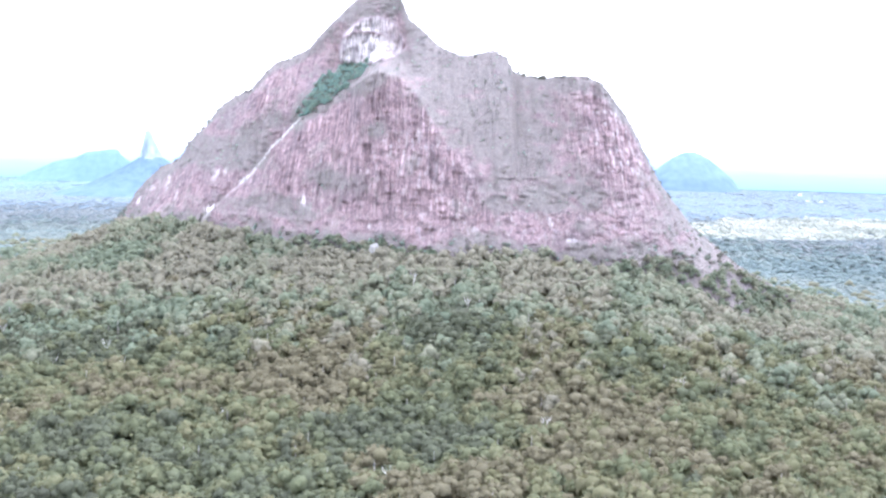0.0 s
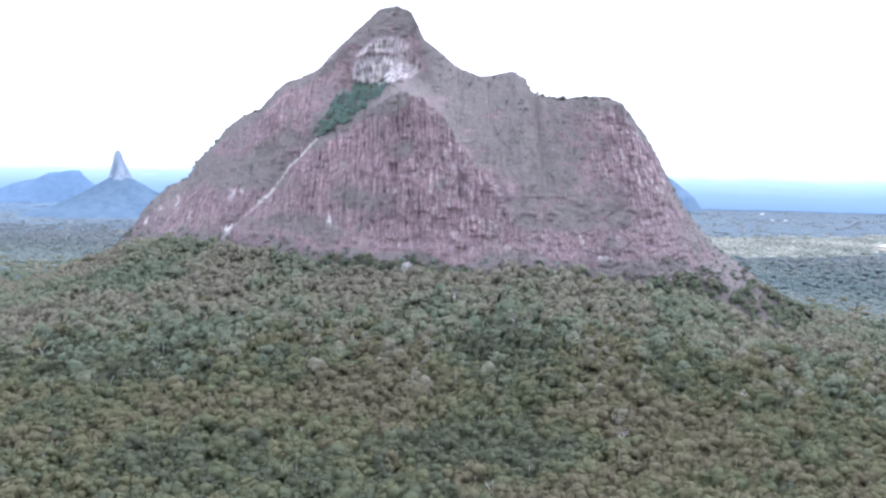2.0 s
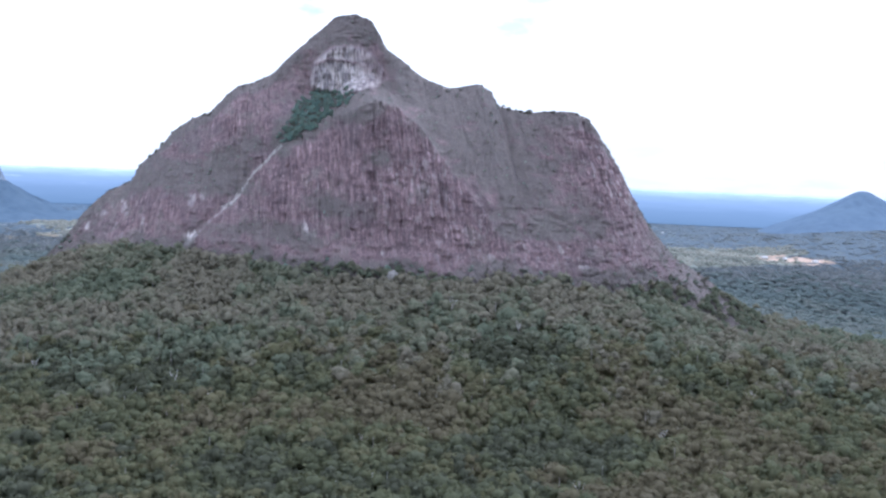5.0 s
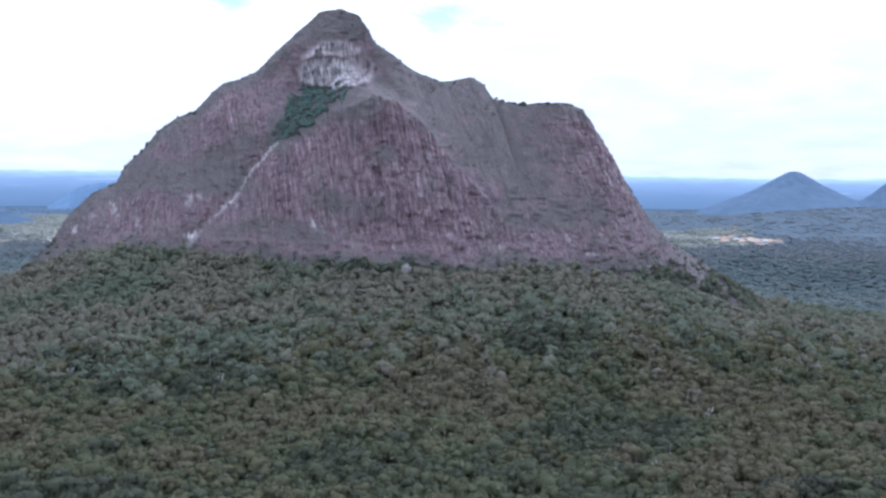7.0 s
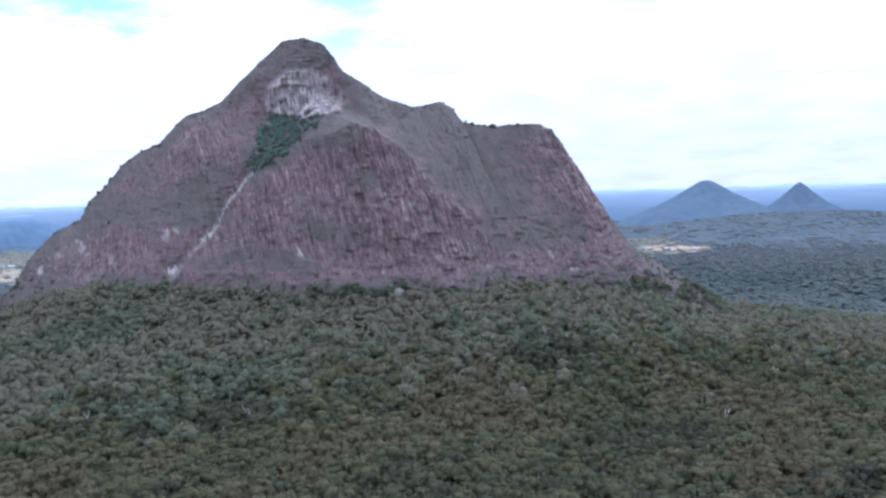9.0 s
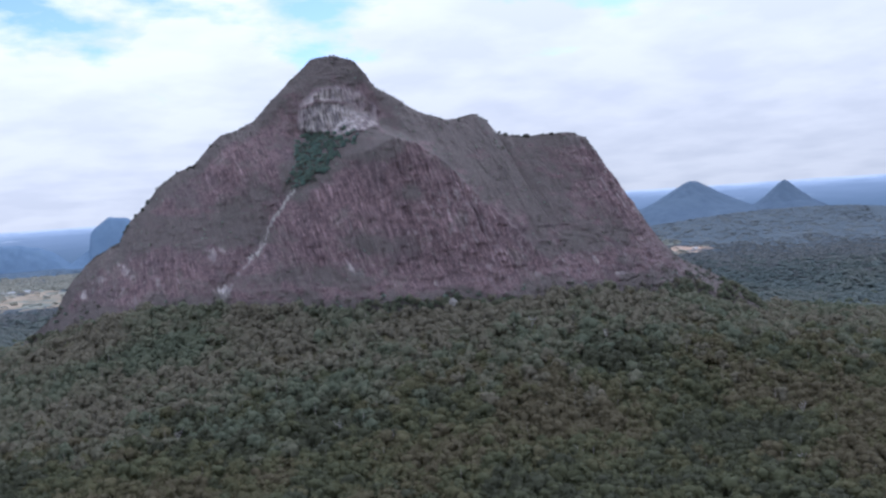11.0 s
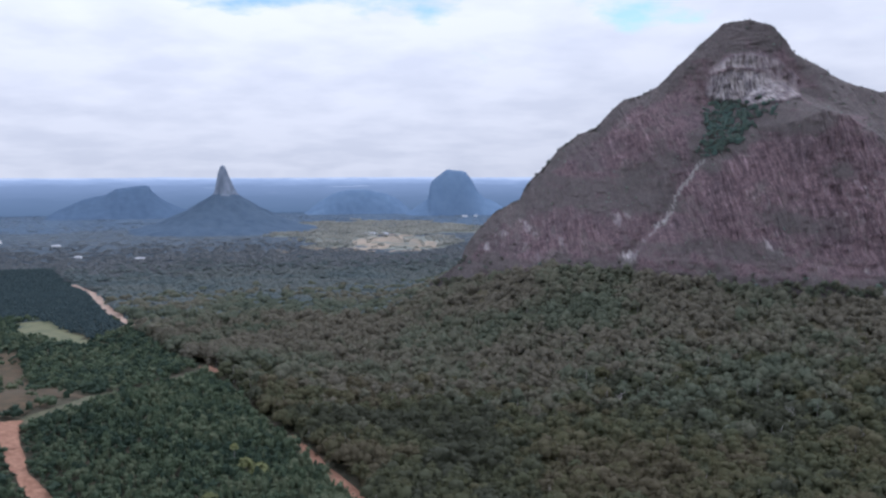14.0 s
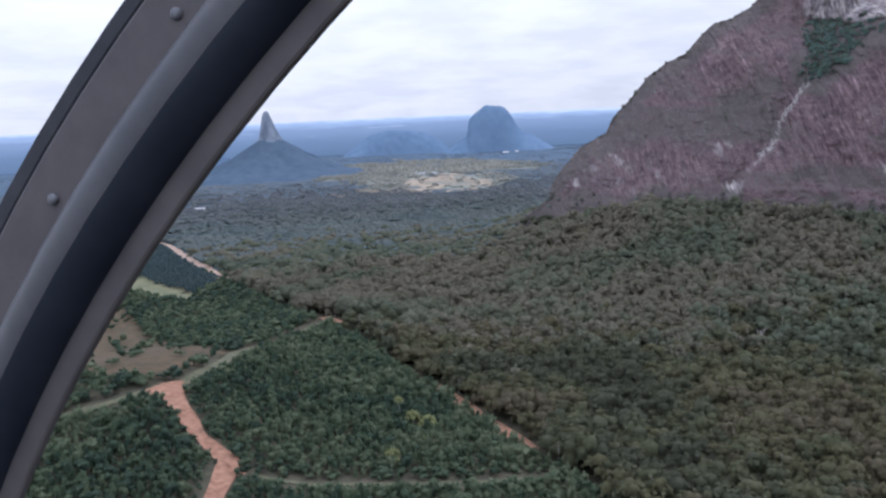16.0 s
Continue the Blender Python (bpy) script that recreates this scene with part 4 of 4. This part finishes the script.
def ribbon(name, points, width, mat, label, lift=0.5, kind="structure", wobble=0.5):
    p = np.array(points, float)
    seg = np.hypot(*np.diff(p, axis=0).T)
    s = np.concatenate([[0], np.cumsum(seg)])
    q = np.arange(0, s[-1], 6.0)
    x, y = np.interp(q, s, p[:, 0]), np.interp(q, s, p[:, 1])
    tx, ty = np.gradient(x), np.gradient(y)
    ln = np.hypot(tx, ty)
    w = width / 2 * (1 + wobble * (fbm(q / 18, q * 0, 3) - 0.5) * 2)
    rows = []
    for o in (-1, -0.4, 0.4, 1):
        xx, yy = x - ty / ln * w * o, y + tx / ln * w * o
        rows.append(np.stack([xx, yy, height(xx, yy) + lift - 0.25 * (abs(o) < 0.5)], -1))
    v = np.concatenate(rows)
    ob = new(name, mesh_of(name, v, grid_faces(4, len(q))[:, ::-1], [mat]))
    return tagged(ob, label, "track", kind=kind)


ribbon("firebreak", FIREBREAK, 12.5, DIRT_FAR, "straight bare dirt firebreak beside the orchard")
ribbon("hill_track", HILL_BREAK, 13, DIRT, "bare red dirt patch on the rise")
ribbon("forest_track", FOREST_BREAK, 9, DIRT, "straight red dirt track between plantation and forest")
ribbon("dirt_road", SIDE_TRACK, 8.5, DIRT, "winding red dirt road through green scrub", 0.6)
ribbon("spur_track", SPUR, 5, DIRT, "short red dirt spur off the road", 0.7)
ribbon("grass_lane", GRASS_LANE, 6.5, GRASS_TRACK, "dry grassy lane climbing to the dirt track", 0.4)
ribbon("grass_strip", GRASS_STRIP, 3.2, GRASS_TRACK, "overgrown grassy strip through the plantation", 0.4)


def patch(name, poly, mat, label, lift=0.4, step=8, holes=0.0, gap=60, fray=30):
    px, py = zip(*poly)
    xs, ys = np.arange(min(px), max(px) + step, step), np.arange(min(py), max(py) + step, step)
    X, Y = np.meshgrid(xs, ys)
    f = grid_faces(len(ys), len(xs))
    v = np.stack([X, Y, height(X, Y) + lift], -1).reshape(-1, 3)
    c = v[f].mean(1)
    f = f[inside(poly, c[:, 0] + fray * (fbm(c[:, 0] / 20, c[:, 1] / 20, 1) - 0.5), c[:, 1] + fray * (fbm(c[:, 0] / 20, c[:, 1] / 20, 2) - 0.5)) & (fbm(c[:, 0] / gap, c[:, 1] / gap, 9) > holes)]
    tagged(new(name, mesh_of(name, v, f, [mat])), label, "field", kind="structure")


def oval(cx, cy, rx, ry, seed, n=26):
    return tuple((cx + rx * math.cos(a) * (0.8 + 0.4 * float(vnoise(a * 2, seed))), cy + ry * math.sin(a) * (0.8 + 0.4 * float(vnoise(a * 2, seed + 5)))) for a in np.linspace(0, 2 * math.pi, n, endpoint=False))


patch("paddock", PADDOCK, GRASS, "yellow-green grassy paddock", step=5)
patch("far_paddock", oval(-1165, 1510, 48, 70, 4), GRASS, "small pale green paddock beyond the orchard", step=5, fray=10)
patch("cut_over_field", CUTOVER, BROWN, "brown cut-over clearing with scattered scrub", step=4)
patch("road_junction", JUNCTION, DIRT, "bare red dirt where the road meets the lane", 0.75, 1.0, fray=6)


patch("farm_pasture", oval(-455, 2330, 105, 330, 3), STRAW, "pale dry pasture around a farmhouse", 1.0, 6, 0.47, 45)
patch("farm_strip", oval(-620, 2110, 110, 110, 8), STRAW, "pale dry pasture strip", 1.0, 6, 0.5)
patch("earthworks", oval(1085, 1850, 95, 135, 12), DIRT_FAR, "bare orange earth clearing", 1.0, 6, 0.42)


# ---- far hills ----
def hill(name, cx, cy, profile, mat, label, stretch=1.0, turn=0.0, rough=0.06, spire=0, lean=0.0):
    """Hill turned from a profile of (radius, height), with uneven flanks."""
    a = np.linspace(0, 2 * np.pi, 145)
    p = np.array(profile, float)
    q = np.linspace(0, len(p) - 1, 9 * (len(p) - 1) + 1)
    R, Z = np.interp(q, np.arange(len(p)), p[:, 0]), np.interp(q, np.arange(len(p)), p[:, 1])
    A, RR = np.meshgrid(a, R)
    ZZ = np.repeat(Z[:, None], len(a), 1)
    k = 1 + rough * 4 * (fbm(3 * np.cos(A) + 5, 3 * np.sin(A) + ZZ / 60, 7) - 0.5)
    x, y = RR * k * np.cos(A) * stretch + lean * smooth(90, 180, ZZ), RR * k * np.sin(A)
    c, s = math.cos(turn), math.sin(turn)
    v = np.stack([cx + x * c - y * s, cy + x * s + y * c, ZZ + RR * 0.03 * (fbm(A * 3, ZZ / 20, 5) - 0.5) + np.clip(RR / 12, 0, 7) * (fbm(x / 22, y / 22, 6, 2) - 0.5)], -1).reshape(-1, 3)
    f = grid_faces(len(R), len(a))
    mats, idx = [mat], None
    if spire:
        mats = [mat, SPIRE]
        idx = (v[f].mean(1)[:, 2] > spire + 14 * (fbm(v[f].mean(1)[:, 0] / 14, v[f].mean(1)[:, 1] / 14, 2) - 0.5)).astype(int)
    return tagged(new(name, mesh_of(name, v, f[:, ::-1], mats, idx)), label, "mountain")


def crest_hill(name, cx, cy, turn, crest, half, mat, label, flat=0.0):
    """Hill along a crest of (way, height), falling away on both sides of it."""
    p = np.array(crest, float)
    us = np.linspace(p[0, 0], p[-1, 0], 90)
    vs = np.linspace(-1, 1, 33)
    U, V = np.meshgrid(us, vs)
    top = np.interp(U, p[:, 0], p[:, 1]) + 4 * (fbm(U / 18, U * 0, 13, 3) - 0.5)
    k = np.clip((np.abs(V) - flat) / (1 - flat), 0, 1)
    Z = -60 + (top + 60) * (1 - k ** 1.4) + 10 * (fbm(U / 30, V * 5, 14, 3) - 0.5) * smooth(0, 0.4, k)
    W = V * half
    c, s = math.cos(turn), math.sin(turn)
    v = np.stack([cx + U * c - W * s, cy + U * s + W * c, Z], -1).reshape(-1, 3)
    return tagged(new(name, mesh_of(name, v, grid_faces(33, 90), [mat])), label, "mountain")


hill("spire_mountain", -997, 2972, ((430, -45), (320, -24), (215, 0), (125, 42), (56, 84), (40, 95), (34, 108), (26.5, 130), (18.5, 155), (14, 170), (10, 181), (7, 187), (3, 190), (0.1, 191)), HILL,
     "narrow grey rock spire on a wooded cone, haze in its colours", spire=94, rough=0.05, lean=-8)
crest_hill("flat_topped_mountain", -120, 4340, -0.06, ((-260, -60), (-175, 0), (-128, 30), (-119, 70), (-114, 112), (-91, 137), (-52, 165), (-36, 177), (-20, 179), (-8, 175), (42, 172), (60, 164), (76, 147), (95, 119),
           (117, 74), (145, 43), (200, 20), (300, -40)), 190, HILL_FAR_HAZE, "steep flat-topped mountain coloured blue with haze", 0.2)
crest_hill("ridge_mountain", -1560, 4130, 0.25, ((-460, -60), (-375, -5), (-312, 22), (-255, 48), (-170, 64), (-118, 92), (-12, 105), (16, 104), (26, 84), (58, 54), (132, 10), (197, -13), (300, -60)), 260, HILL_MID_HAZE,
           "low wooded ridge with a small summit cliff, coloured blue with haze")
hill("domed_hill", 2430, 3343, ((480, -60), (330, 12), (212, 60), (126, 104), (76, 134), (42, 155), (18, 165), (0.1, 167)), HILL_EAST_HAZE, "rounded wooded hill coloured blue with haze", rough=0.015)
hill("pointed_hill", 2731, 3060, ((400, -60), (260, -15), (193, 12), (123, 48), (86, 76), (55, 103), (25, 130), (8, 143), (0.1, 146)), HILL_EAST_HAZE, "pointed wooded hill coloured blue with haze", rough=0.015)
hill("distant_hill", 1178, 4135, ((250, -60), (190, 20), (130, 72), (82, 110), (40, 134), (14, 141), (0.1, 142)), HILL_EAST_HAZE, "rounded hill on the horizon coloured pale blue with haze", rough=0.015)
crest_hill("low_hill", -590, 4475, 0.0, ((-300, -60), (-190, 24), (-130, 56), (-90, 70), (-40, 77), (54, 75), (141, 55), (198, 28), (300, -60)), 120, HILL_FAR_HAZE, "low flat hill coloured blue with haze")


# ---- plants of the mountain ----
def build_shrubs():
    n = 60000
    x, z = rng.uniform(-415, 280, n), rng.uniform(55, 346, n)
    zr = ridge_height(x)
    k = z < zr - 0.5
    x, z, zr = x[k], z[k], zr[k]
    y, veg, pale, flute = face(x, z)
    p = np.clip((veg - 0.30) * 0.14, 0, 0.1) * (pale < 0.2) + 0.15 * smooth(4, 1, zr - z)
    dpk = near_line(((-104, 241), (-116, 226), (-136, 206), (-152, 189)), x, z) + 14 * (fbm(x / 14, z / 14, 44) - 0.5)
    pocket = rng.uniform(size=x.shape) < 0.62 * smooth(1, 0.55, dpk / (6 + 0.36 * np.clip(z - 186, 0, 50))) * smooth(252, 246, z)
    k = pocket | (rng.uniform(size=x.shape) < p)
    x, y, z, pocket = x[k], y[k], z[k], pocket[k]
    r = np.where(pocket, rng.uniform(1.3, 3.2, x.shape), rng.uniform(0.5, 1.4, x.shape) + 2.2 * smooth(95, 60, z) * rng.uniform(0, 1, x.shape))
    tall, shade = r * rng.uniform(0.8, 1.3, x.shape), np.clip(np.where(pocket, 0.2, 0.65) + rng.normal(0, 0.2, x.shape), 0, 1)
    g = ~pocket
    v, f, t = scatter(MID, x[pocket], y[pocket] - 1, z[pocket] + r[pocket] * 0.6, r[pocket], tall[pocket], shade[pocket])
    tagged(new("ledge_trees", mesh_of("ledge_trees", v, f, [SHRUB], attrs={"tint": t})), "blue-green trees filling the hollow under the pale cliff", "trees", kind="stuff")
    v, f, t = scatter(LOW, x[g], y[g] - r[g] * 0.2, z[g] + r[g] * 0.4, r[g], tall[g], shade[g])
    tagged(new("mountain_scrub", mesh_of("mountain_scrub", v, f, [SHRUB], attrs={"tint": t})), "dark scrub clinging to ledges of the rock face", "scrub", kind="stuff")


build_shrubs()


def build_ridge_trees():
    n = 330
    x = rng.uniform(-420, 290, n)
    tall = 1 + 0.8 * smooth(68, 78, x) * smooth(140, 112, x) + 0.9 * blob(x, 0, -300, 0, 26, 1) + 0.6 * blob(x, 0, -240, 0, 14, 1)
    r = rng.uniform(0.5, 1.25, n) * tall
    z = ridge_height(x) - rng.uniform(0, 2.5, n)
    y = face(x, z)[0]
    v, f, t = scatter(MID, x, y + 0.5, z + r * 0.6, r, r * rng.uniform(0.8, 1.5, n), np.clip(rng.normal(0.8, 0.15, n), 0, 1))
    tagged(new("ridge_trees", mesh_of("ridge_trees", v, f, [SHRUB], attrs={"tint": t})), "low wind-shaped trees along the skyline of the rock", "trees", kind="stuff")


build_ridge_trees()


TREE_LINE = ((-450, 40), (-425, 50), (-400, 55), (-346, 58), (-295, 66), (-272, 72), (-246, 63), (-210, 60), (-175, 58), (-155, 65), (-133, 73), (-105, 74), (-55, 77), (-8, 70), (46, 62), (105, 59), (188, 66), (240, 62), (300, 42), (338, 24))


def build_foot_trees():
    n = 14000
    x, z = rng.uniform(-432, 334, n), rng.uniform(8, 110, n)
    edge = line(TREE_LINE, x) - 5 + 14 * (fbm(x / 22, x * 0, 61, 3) - 0.5)
    y = face(x, z)[0]
    k = (z < edge) & (z < ridge_height(x) - 2) & (z > height(x, y) - 1) & (rng.uniform(size=n) < 0.34)
    x, y, z = x[k], y[k], z[k]
    r = rng.uniform(2.2, 4.6, x.shape)
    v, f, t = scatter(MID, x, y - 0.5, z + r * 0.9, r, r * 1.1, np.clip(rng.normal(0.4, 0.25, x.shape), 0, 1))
    tagged(new("foot_trees", mesh_of("foot_trees", v, f, [LEAF_UPPER_HAZE], attrs={"tint": t})), "trees climbing onto the toe of the rock face", "forest", kind="stuff")


build_foot_trees()


# ---- single trees, rocks, buildings ----
def part(name, verts, faces, mat, parent, label="", shade=True):
    ob = new(name, mesh_of(name, np.asarray(verts, float), np.asarray(faces), [mat], shade=shade))
    ob.parent = parent
    return tagged(ob, label)


def dead_tree(x, y, tall, seed):
    r = np.random.default_rng(seed)
    tree = new("dead_tree")
    tree.location = (x, y, float(height(x, y)))
    fork = (r.uniform(-0.6, 0.6), r.uniform(-0.6, 0.6), tall * 0.5)
    v, f = limb((0, 0, -0.5), fork, 0.45, 0.28)
    part("trunk", v, f, DEADWOOD, tree)
    for i in range(5):
        a = i * 1.3 + r.uniform(-0.4, 0.4)
        s = r.uniform(0.12, 0.26) * tall
        tip = (fork[0] + s * math.cos(a), fork[1] + s * math.sin(a), tall * r.uniform(0.78, 1.0))
        v0, f0 = limb(fork, tip, 0.24, 0.09, 5)
        mid = tuple(fork[j] * 0.45 + tip[j] * 0.55 for j in range(3))
        v1, f1 = limb(mid, (mid[0] + r.uniform(-2, 2), mid[1] + r.uniform(-2, 2), mid[2] + r.uniform(1, 3)), 0.12, 0.05, 5)
        part("limb", np.concatenate([v0, v1]), np.concatenate([f0, f1 + len(v0)]), DEADWOOD, tree)
    tagged(tree, "bleached dead gum tree with bare forked limbs", "dead tree", "dead trees in the forest")


for i, (x, y, tall) in enumerate(DEAD):
    dead_tree(x, y, tall, i)


def boulder(x, y, z, rx, ry, rz, seed):
    v, f = ICO2
    n = np.array([noise.fractal(Vector(p) * 1.6 + Vector((seed, 0, 0)), 1.0, 2.0, 4) for p in v])
    v = v * (1 + 0.22 * n[:, None]) * np.array([rx, ry, rz])
    ob = new("boulder", mesh_of("boulder", v, f, [BOULDER], shade=False))
    ob.location = (x, y, z)
    tagged(ob, "large pale weathered boulder at the foot of the rock face", "boulder")


def build_scree():
    q = rng.uniform(0, 1, 300) ** 0.8
    seg = np.array(CHUTE[:6], float)
    u = q * (len(seg) - 1)
    x, z = np.interp(u, np.arange(len(seg)), seg[:, 0]), np.interp(u, np.arange(len(seg)), seg[:, 1])
    w = 0.8 + 1.4 * np.exp(-((z - 122) / 14) ** 2)
    x, z = x + rng.normal(0, 1, x.shape) * w, z + rng.normal(0, 1, x.shape)
    r = rng.uniform(0.3, 0.9, x.shape)
    v, f, t = scatter([(ICO0[0] * (1 + rng.uniform(-0.3, 0.3, (len(ICO0[0]), 1))), ICO0[1], np.zeros(len(ICO0[0]))) for _ in range(5)], x, face(x, z)[0], z, r, r * 0.9, np.zeros(x.shape))
    tagged(new("scree", mesh_of("scree", v, f, [SCREE], shade=False)), "pale broken rocks lying down a steep gully", "scree", kind="stuff")


build_scree()
boulder(-60, 772, 63, 7.5, 6, 6.5, 3)
boulder(-50, 770, 61, 4, 4, 3, 5)


def yellow_tree(x, y, r, tall, i):
    tree = new("yellow_tree")
    tree.location = (x, y, float(height(x, y)))
    pv, pf, pt = NEAR[i]
    ob = new("crown", mesh_of("crown", pv * np.array([r, r, r * 0.95]), pf, [LEAF_YELLOW], attrs={"tint": np.clip(pt + 0.5, 0, 1)}, shade=False))
    ob.parent, ob.location = tree, (0, 0, tall - r * 0.8)
    v, f = stem(0.3, 0.16, tall - r * 0.8, 6)
    part("trunk", v, f, BARK, tree)
    tagged(tree, "bright yellow-green rounded tree above the plantation", "tree", "yellow-green trees")


for i, (x, y, r, tall) in enumerate(((-566, 510, 4.6, 10), (-559, 507, 5.0, 9.5), (-573, 517, 2.6, 14), (-576, 464, 4.4, 8), (-561, 488, 2.4, 6))):
    yellow_tree(x, y, r, tall, i)


def house(name, x, y, w, d, h, turn, label):
    """Low gabled building: wall, roof and windows."""
    ob = new(name)
    ob.matrix_world = pose(x, y, float(height(x, y)) + 0.8, 0, 0, turn)
    a, b = w / 2, d / 2
    v = [(-a, -b, 0), (a, -b, 0), (a, b, 0), (-a, b, 0), (-a, -b, h), (a, -b, h), (a, b, h), (-a, b, h)]
    part("wall", v, [(0, 1, 5, 4), (1, 2, 6, 5), (2, 3, 7, 6), (3, 0, 4, 7)], WHITE, ob, shade=False)
    e, g = 0.6, h + d * 0.28
    v = [(-a - e, -b - e, h - 0.2), (a + e, -b - e, h - 0.2), (a + e, 0, g), (-a - e, 0, g), (-a - e, b + e, h - 0.2), (a + e, b + e, h - 0.2)]
    part("roof", v, [(0, 1, 2, 3), (3, 2, 5, 4)], ROOF_TIN, ob, "pale metal roof", False)
    for i in range(max(2, int(w / 6))):
        cx = -a + (i + 0.5) * w / max(2, int(w / 6))
        v = [(cx - 0.8, -b - 0.05, 1.0), (cx + 0.8, -b - 0.05, 1.0), (cx + 0.8, -b - 0.05, 2.2), (cx - 0.8, -b - 0.05, 2.2)]
        part("window", v, [(0, 1, 2, 3)], GLASS_DARK, ob, "dark window", False)
    tagged(ob, label, "building", "buildings on the plain")


GLASS_DARK = plain_material("dark_pane", (0.03, 0.035, 0.04), (0.06, 0.065, 0.07), 0.5, 0.2)
for x, y, w, d, h, turn in ((-520, 2672, 34, 12, 4, 5), (-478, 2668, 26, 10, 4, -4), (1069, 2060, 11, 7, 3.5, 20), (1040, 1900, 13, 8, 3.5, -10), (1075, 1870, 12, 8, 3.5, 30),
                            (1110, 1800, 12, 8, 3.5, 0), (1511, 3650, 14, 8, 3.5, 10), (1305, 3080, 10, 7, 3, -15), (1345, 3060, 9, 6, 3, 5), (-1148, 1500, 12, 7, 3, 0), (-1129, 1938, 14, 7, 3, 0),
                            (-1280, 2233, 20, 9, 4, 10), (-1525, 2423, 70, 12, 5, 0), (-991, 1901, 20, 7, 2.5, -4), (-99, 4000, 24, 12, 4, 0), (-45, 4030, 16, 10, 4, 0)):
    house("farm_building", x, y, w, d, h, turn, "small white farm building with a pale metal roof")


# ---- wing strut of the aircraft, fitted to the camera's view where the flight ends ----
def build_strut():
    paint = plain_material("strut_paint", (0.078, 0.070, 0.070), (0.108, 0.096, 0.094), 14, 0.42, None, 0.1, 0.001)
    tube = plain_material("strut_tube_lit", (0.070, 0.070, 0.076), (0.096, 0.094, 0.098), 14, 0.35, None, 0.1, 0.001)
    black = plain_material("strut_edging", (0.030, 0.032, 0.038), (0.055, 0.055, 0.06), 14, 0.6, None, 0.1, 0.001)
    tube_shade = plain_material("strut_tube_shade", (0.014, 0.018, 0.028), (0.024, 0.028, 0.040), 14, 0.4, None, 0.1, 0.001)
    steel = plain_material("bolt_steel", (0.13, 0.13, 0.14), (0.22, 0.22, 0.23), 60, 0.35, None, 0.1, 0.001)
    strut = new("wing_strut")
    # along its own y; x runs across it, z towards the cabin
    # pose fitted to the strut's edges as seen from the last camera pose
    strut.matrix_world = pose(-564.4798, 87.8119, 173.9828, 79.8252, 39.2343, -32.1021)
    lo, hi = -1.1, 0.9

    # bend fitted to its curved look in that view; a real strut is straight
    def bow(q):
        return -0.0723 * (1 - (q / 0.53) ** 2) - 0.0557 * q ** 3

    def extrude(name, section, mat, label=""):
        sec = np.array(section, float)
        n = len(sec)
        ys = np.linspace(lo, hi, 25)
        v = np.concatenate([np.stack([sec[:, 0] + bow(q), np.full(n, q), sec[:, 1]], -1) for q in ys])
        i = np.arange(n)
        j = (i + 1) % n
        f = np.concatenate([np.stack([i, j, j + n, i + n], -1) + n * k for k in range(24)])
        part(name, v, f, mat, strut, label, False)
    extrude("edge_flange", [(0, -0.004), (0, 0.004), (-0.003, 0.006), (-0.030, 0.006), (-0.030, -0.004)], paint, "dull grey metal flange")
    # one round tube split in two paints: this half dark as its shaded side
    arc = [(-0.077 + 0.047 * math.cos(a), 0.002 + 0.040 * math.sin(a)) for a in np.linspace(0, math.pi * 0.42, 16)]
    extrude("tube_shaded_half", arc + [(arc[-1][0], 0)], tube_shade, "shaded half of the rounded tube, painted dark")
    # the other half is painted lighter, as the side that catches the sky
    arc = [(-0.077 + 0.045 * math.cos(a), 0.002 + 0.040 * math.sin(a)) for a in np.linspace(math.pi * 0.42, math.pi, 16)]
    extrude("tube", [(arc[0][0], 0)] + arc, tube, "lit half of the rounded metal tube, painted lighter grey")
    extrude("bolt_flange", [(-0.1225, -0.004), (-0.1225, 0.007), (-0.190, 0.007), (-0.194, 0.005), (-0.194, -0.004)], paint, "flat grey metal flange")
    extrude("edging", [(-0.1945, -0.02), (-0.1945, 0.002), (-0.198, 0.005), (-0.216, 0.005), (-0.221, 0.0), (-0.221, -0.02)], black, "dark rubber edging")
    for k in range(4):
        bv, bf = ICO1
        ob = part("bolt", bv * np.array([0.0075, 0.0075, 0.006]), bf, steel, strut, "round steel bolt head")
        ob.location = (-0.146 + bow(0.22 - 0.272 * k), 0.22 - 0.272 * k, 0.009)
    tagged(strut, "dark grey aircraft wing strut with bolted flanges", "wing strut")


build_strut()
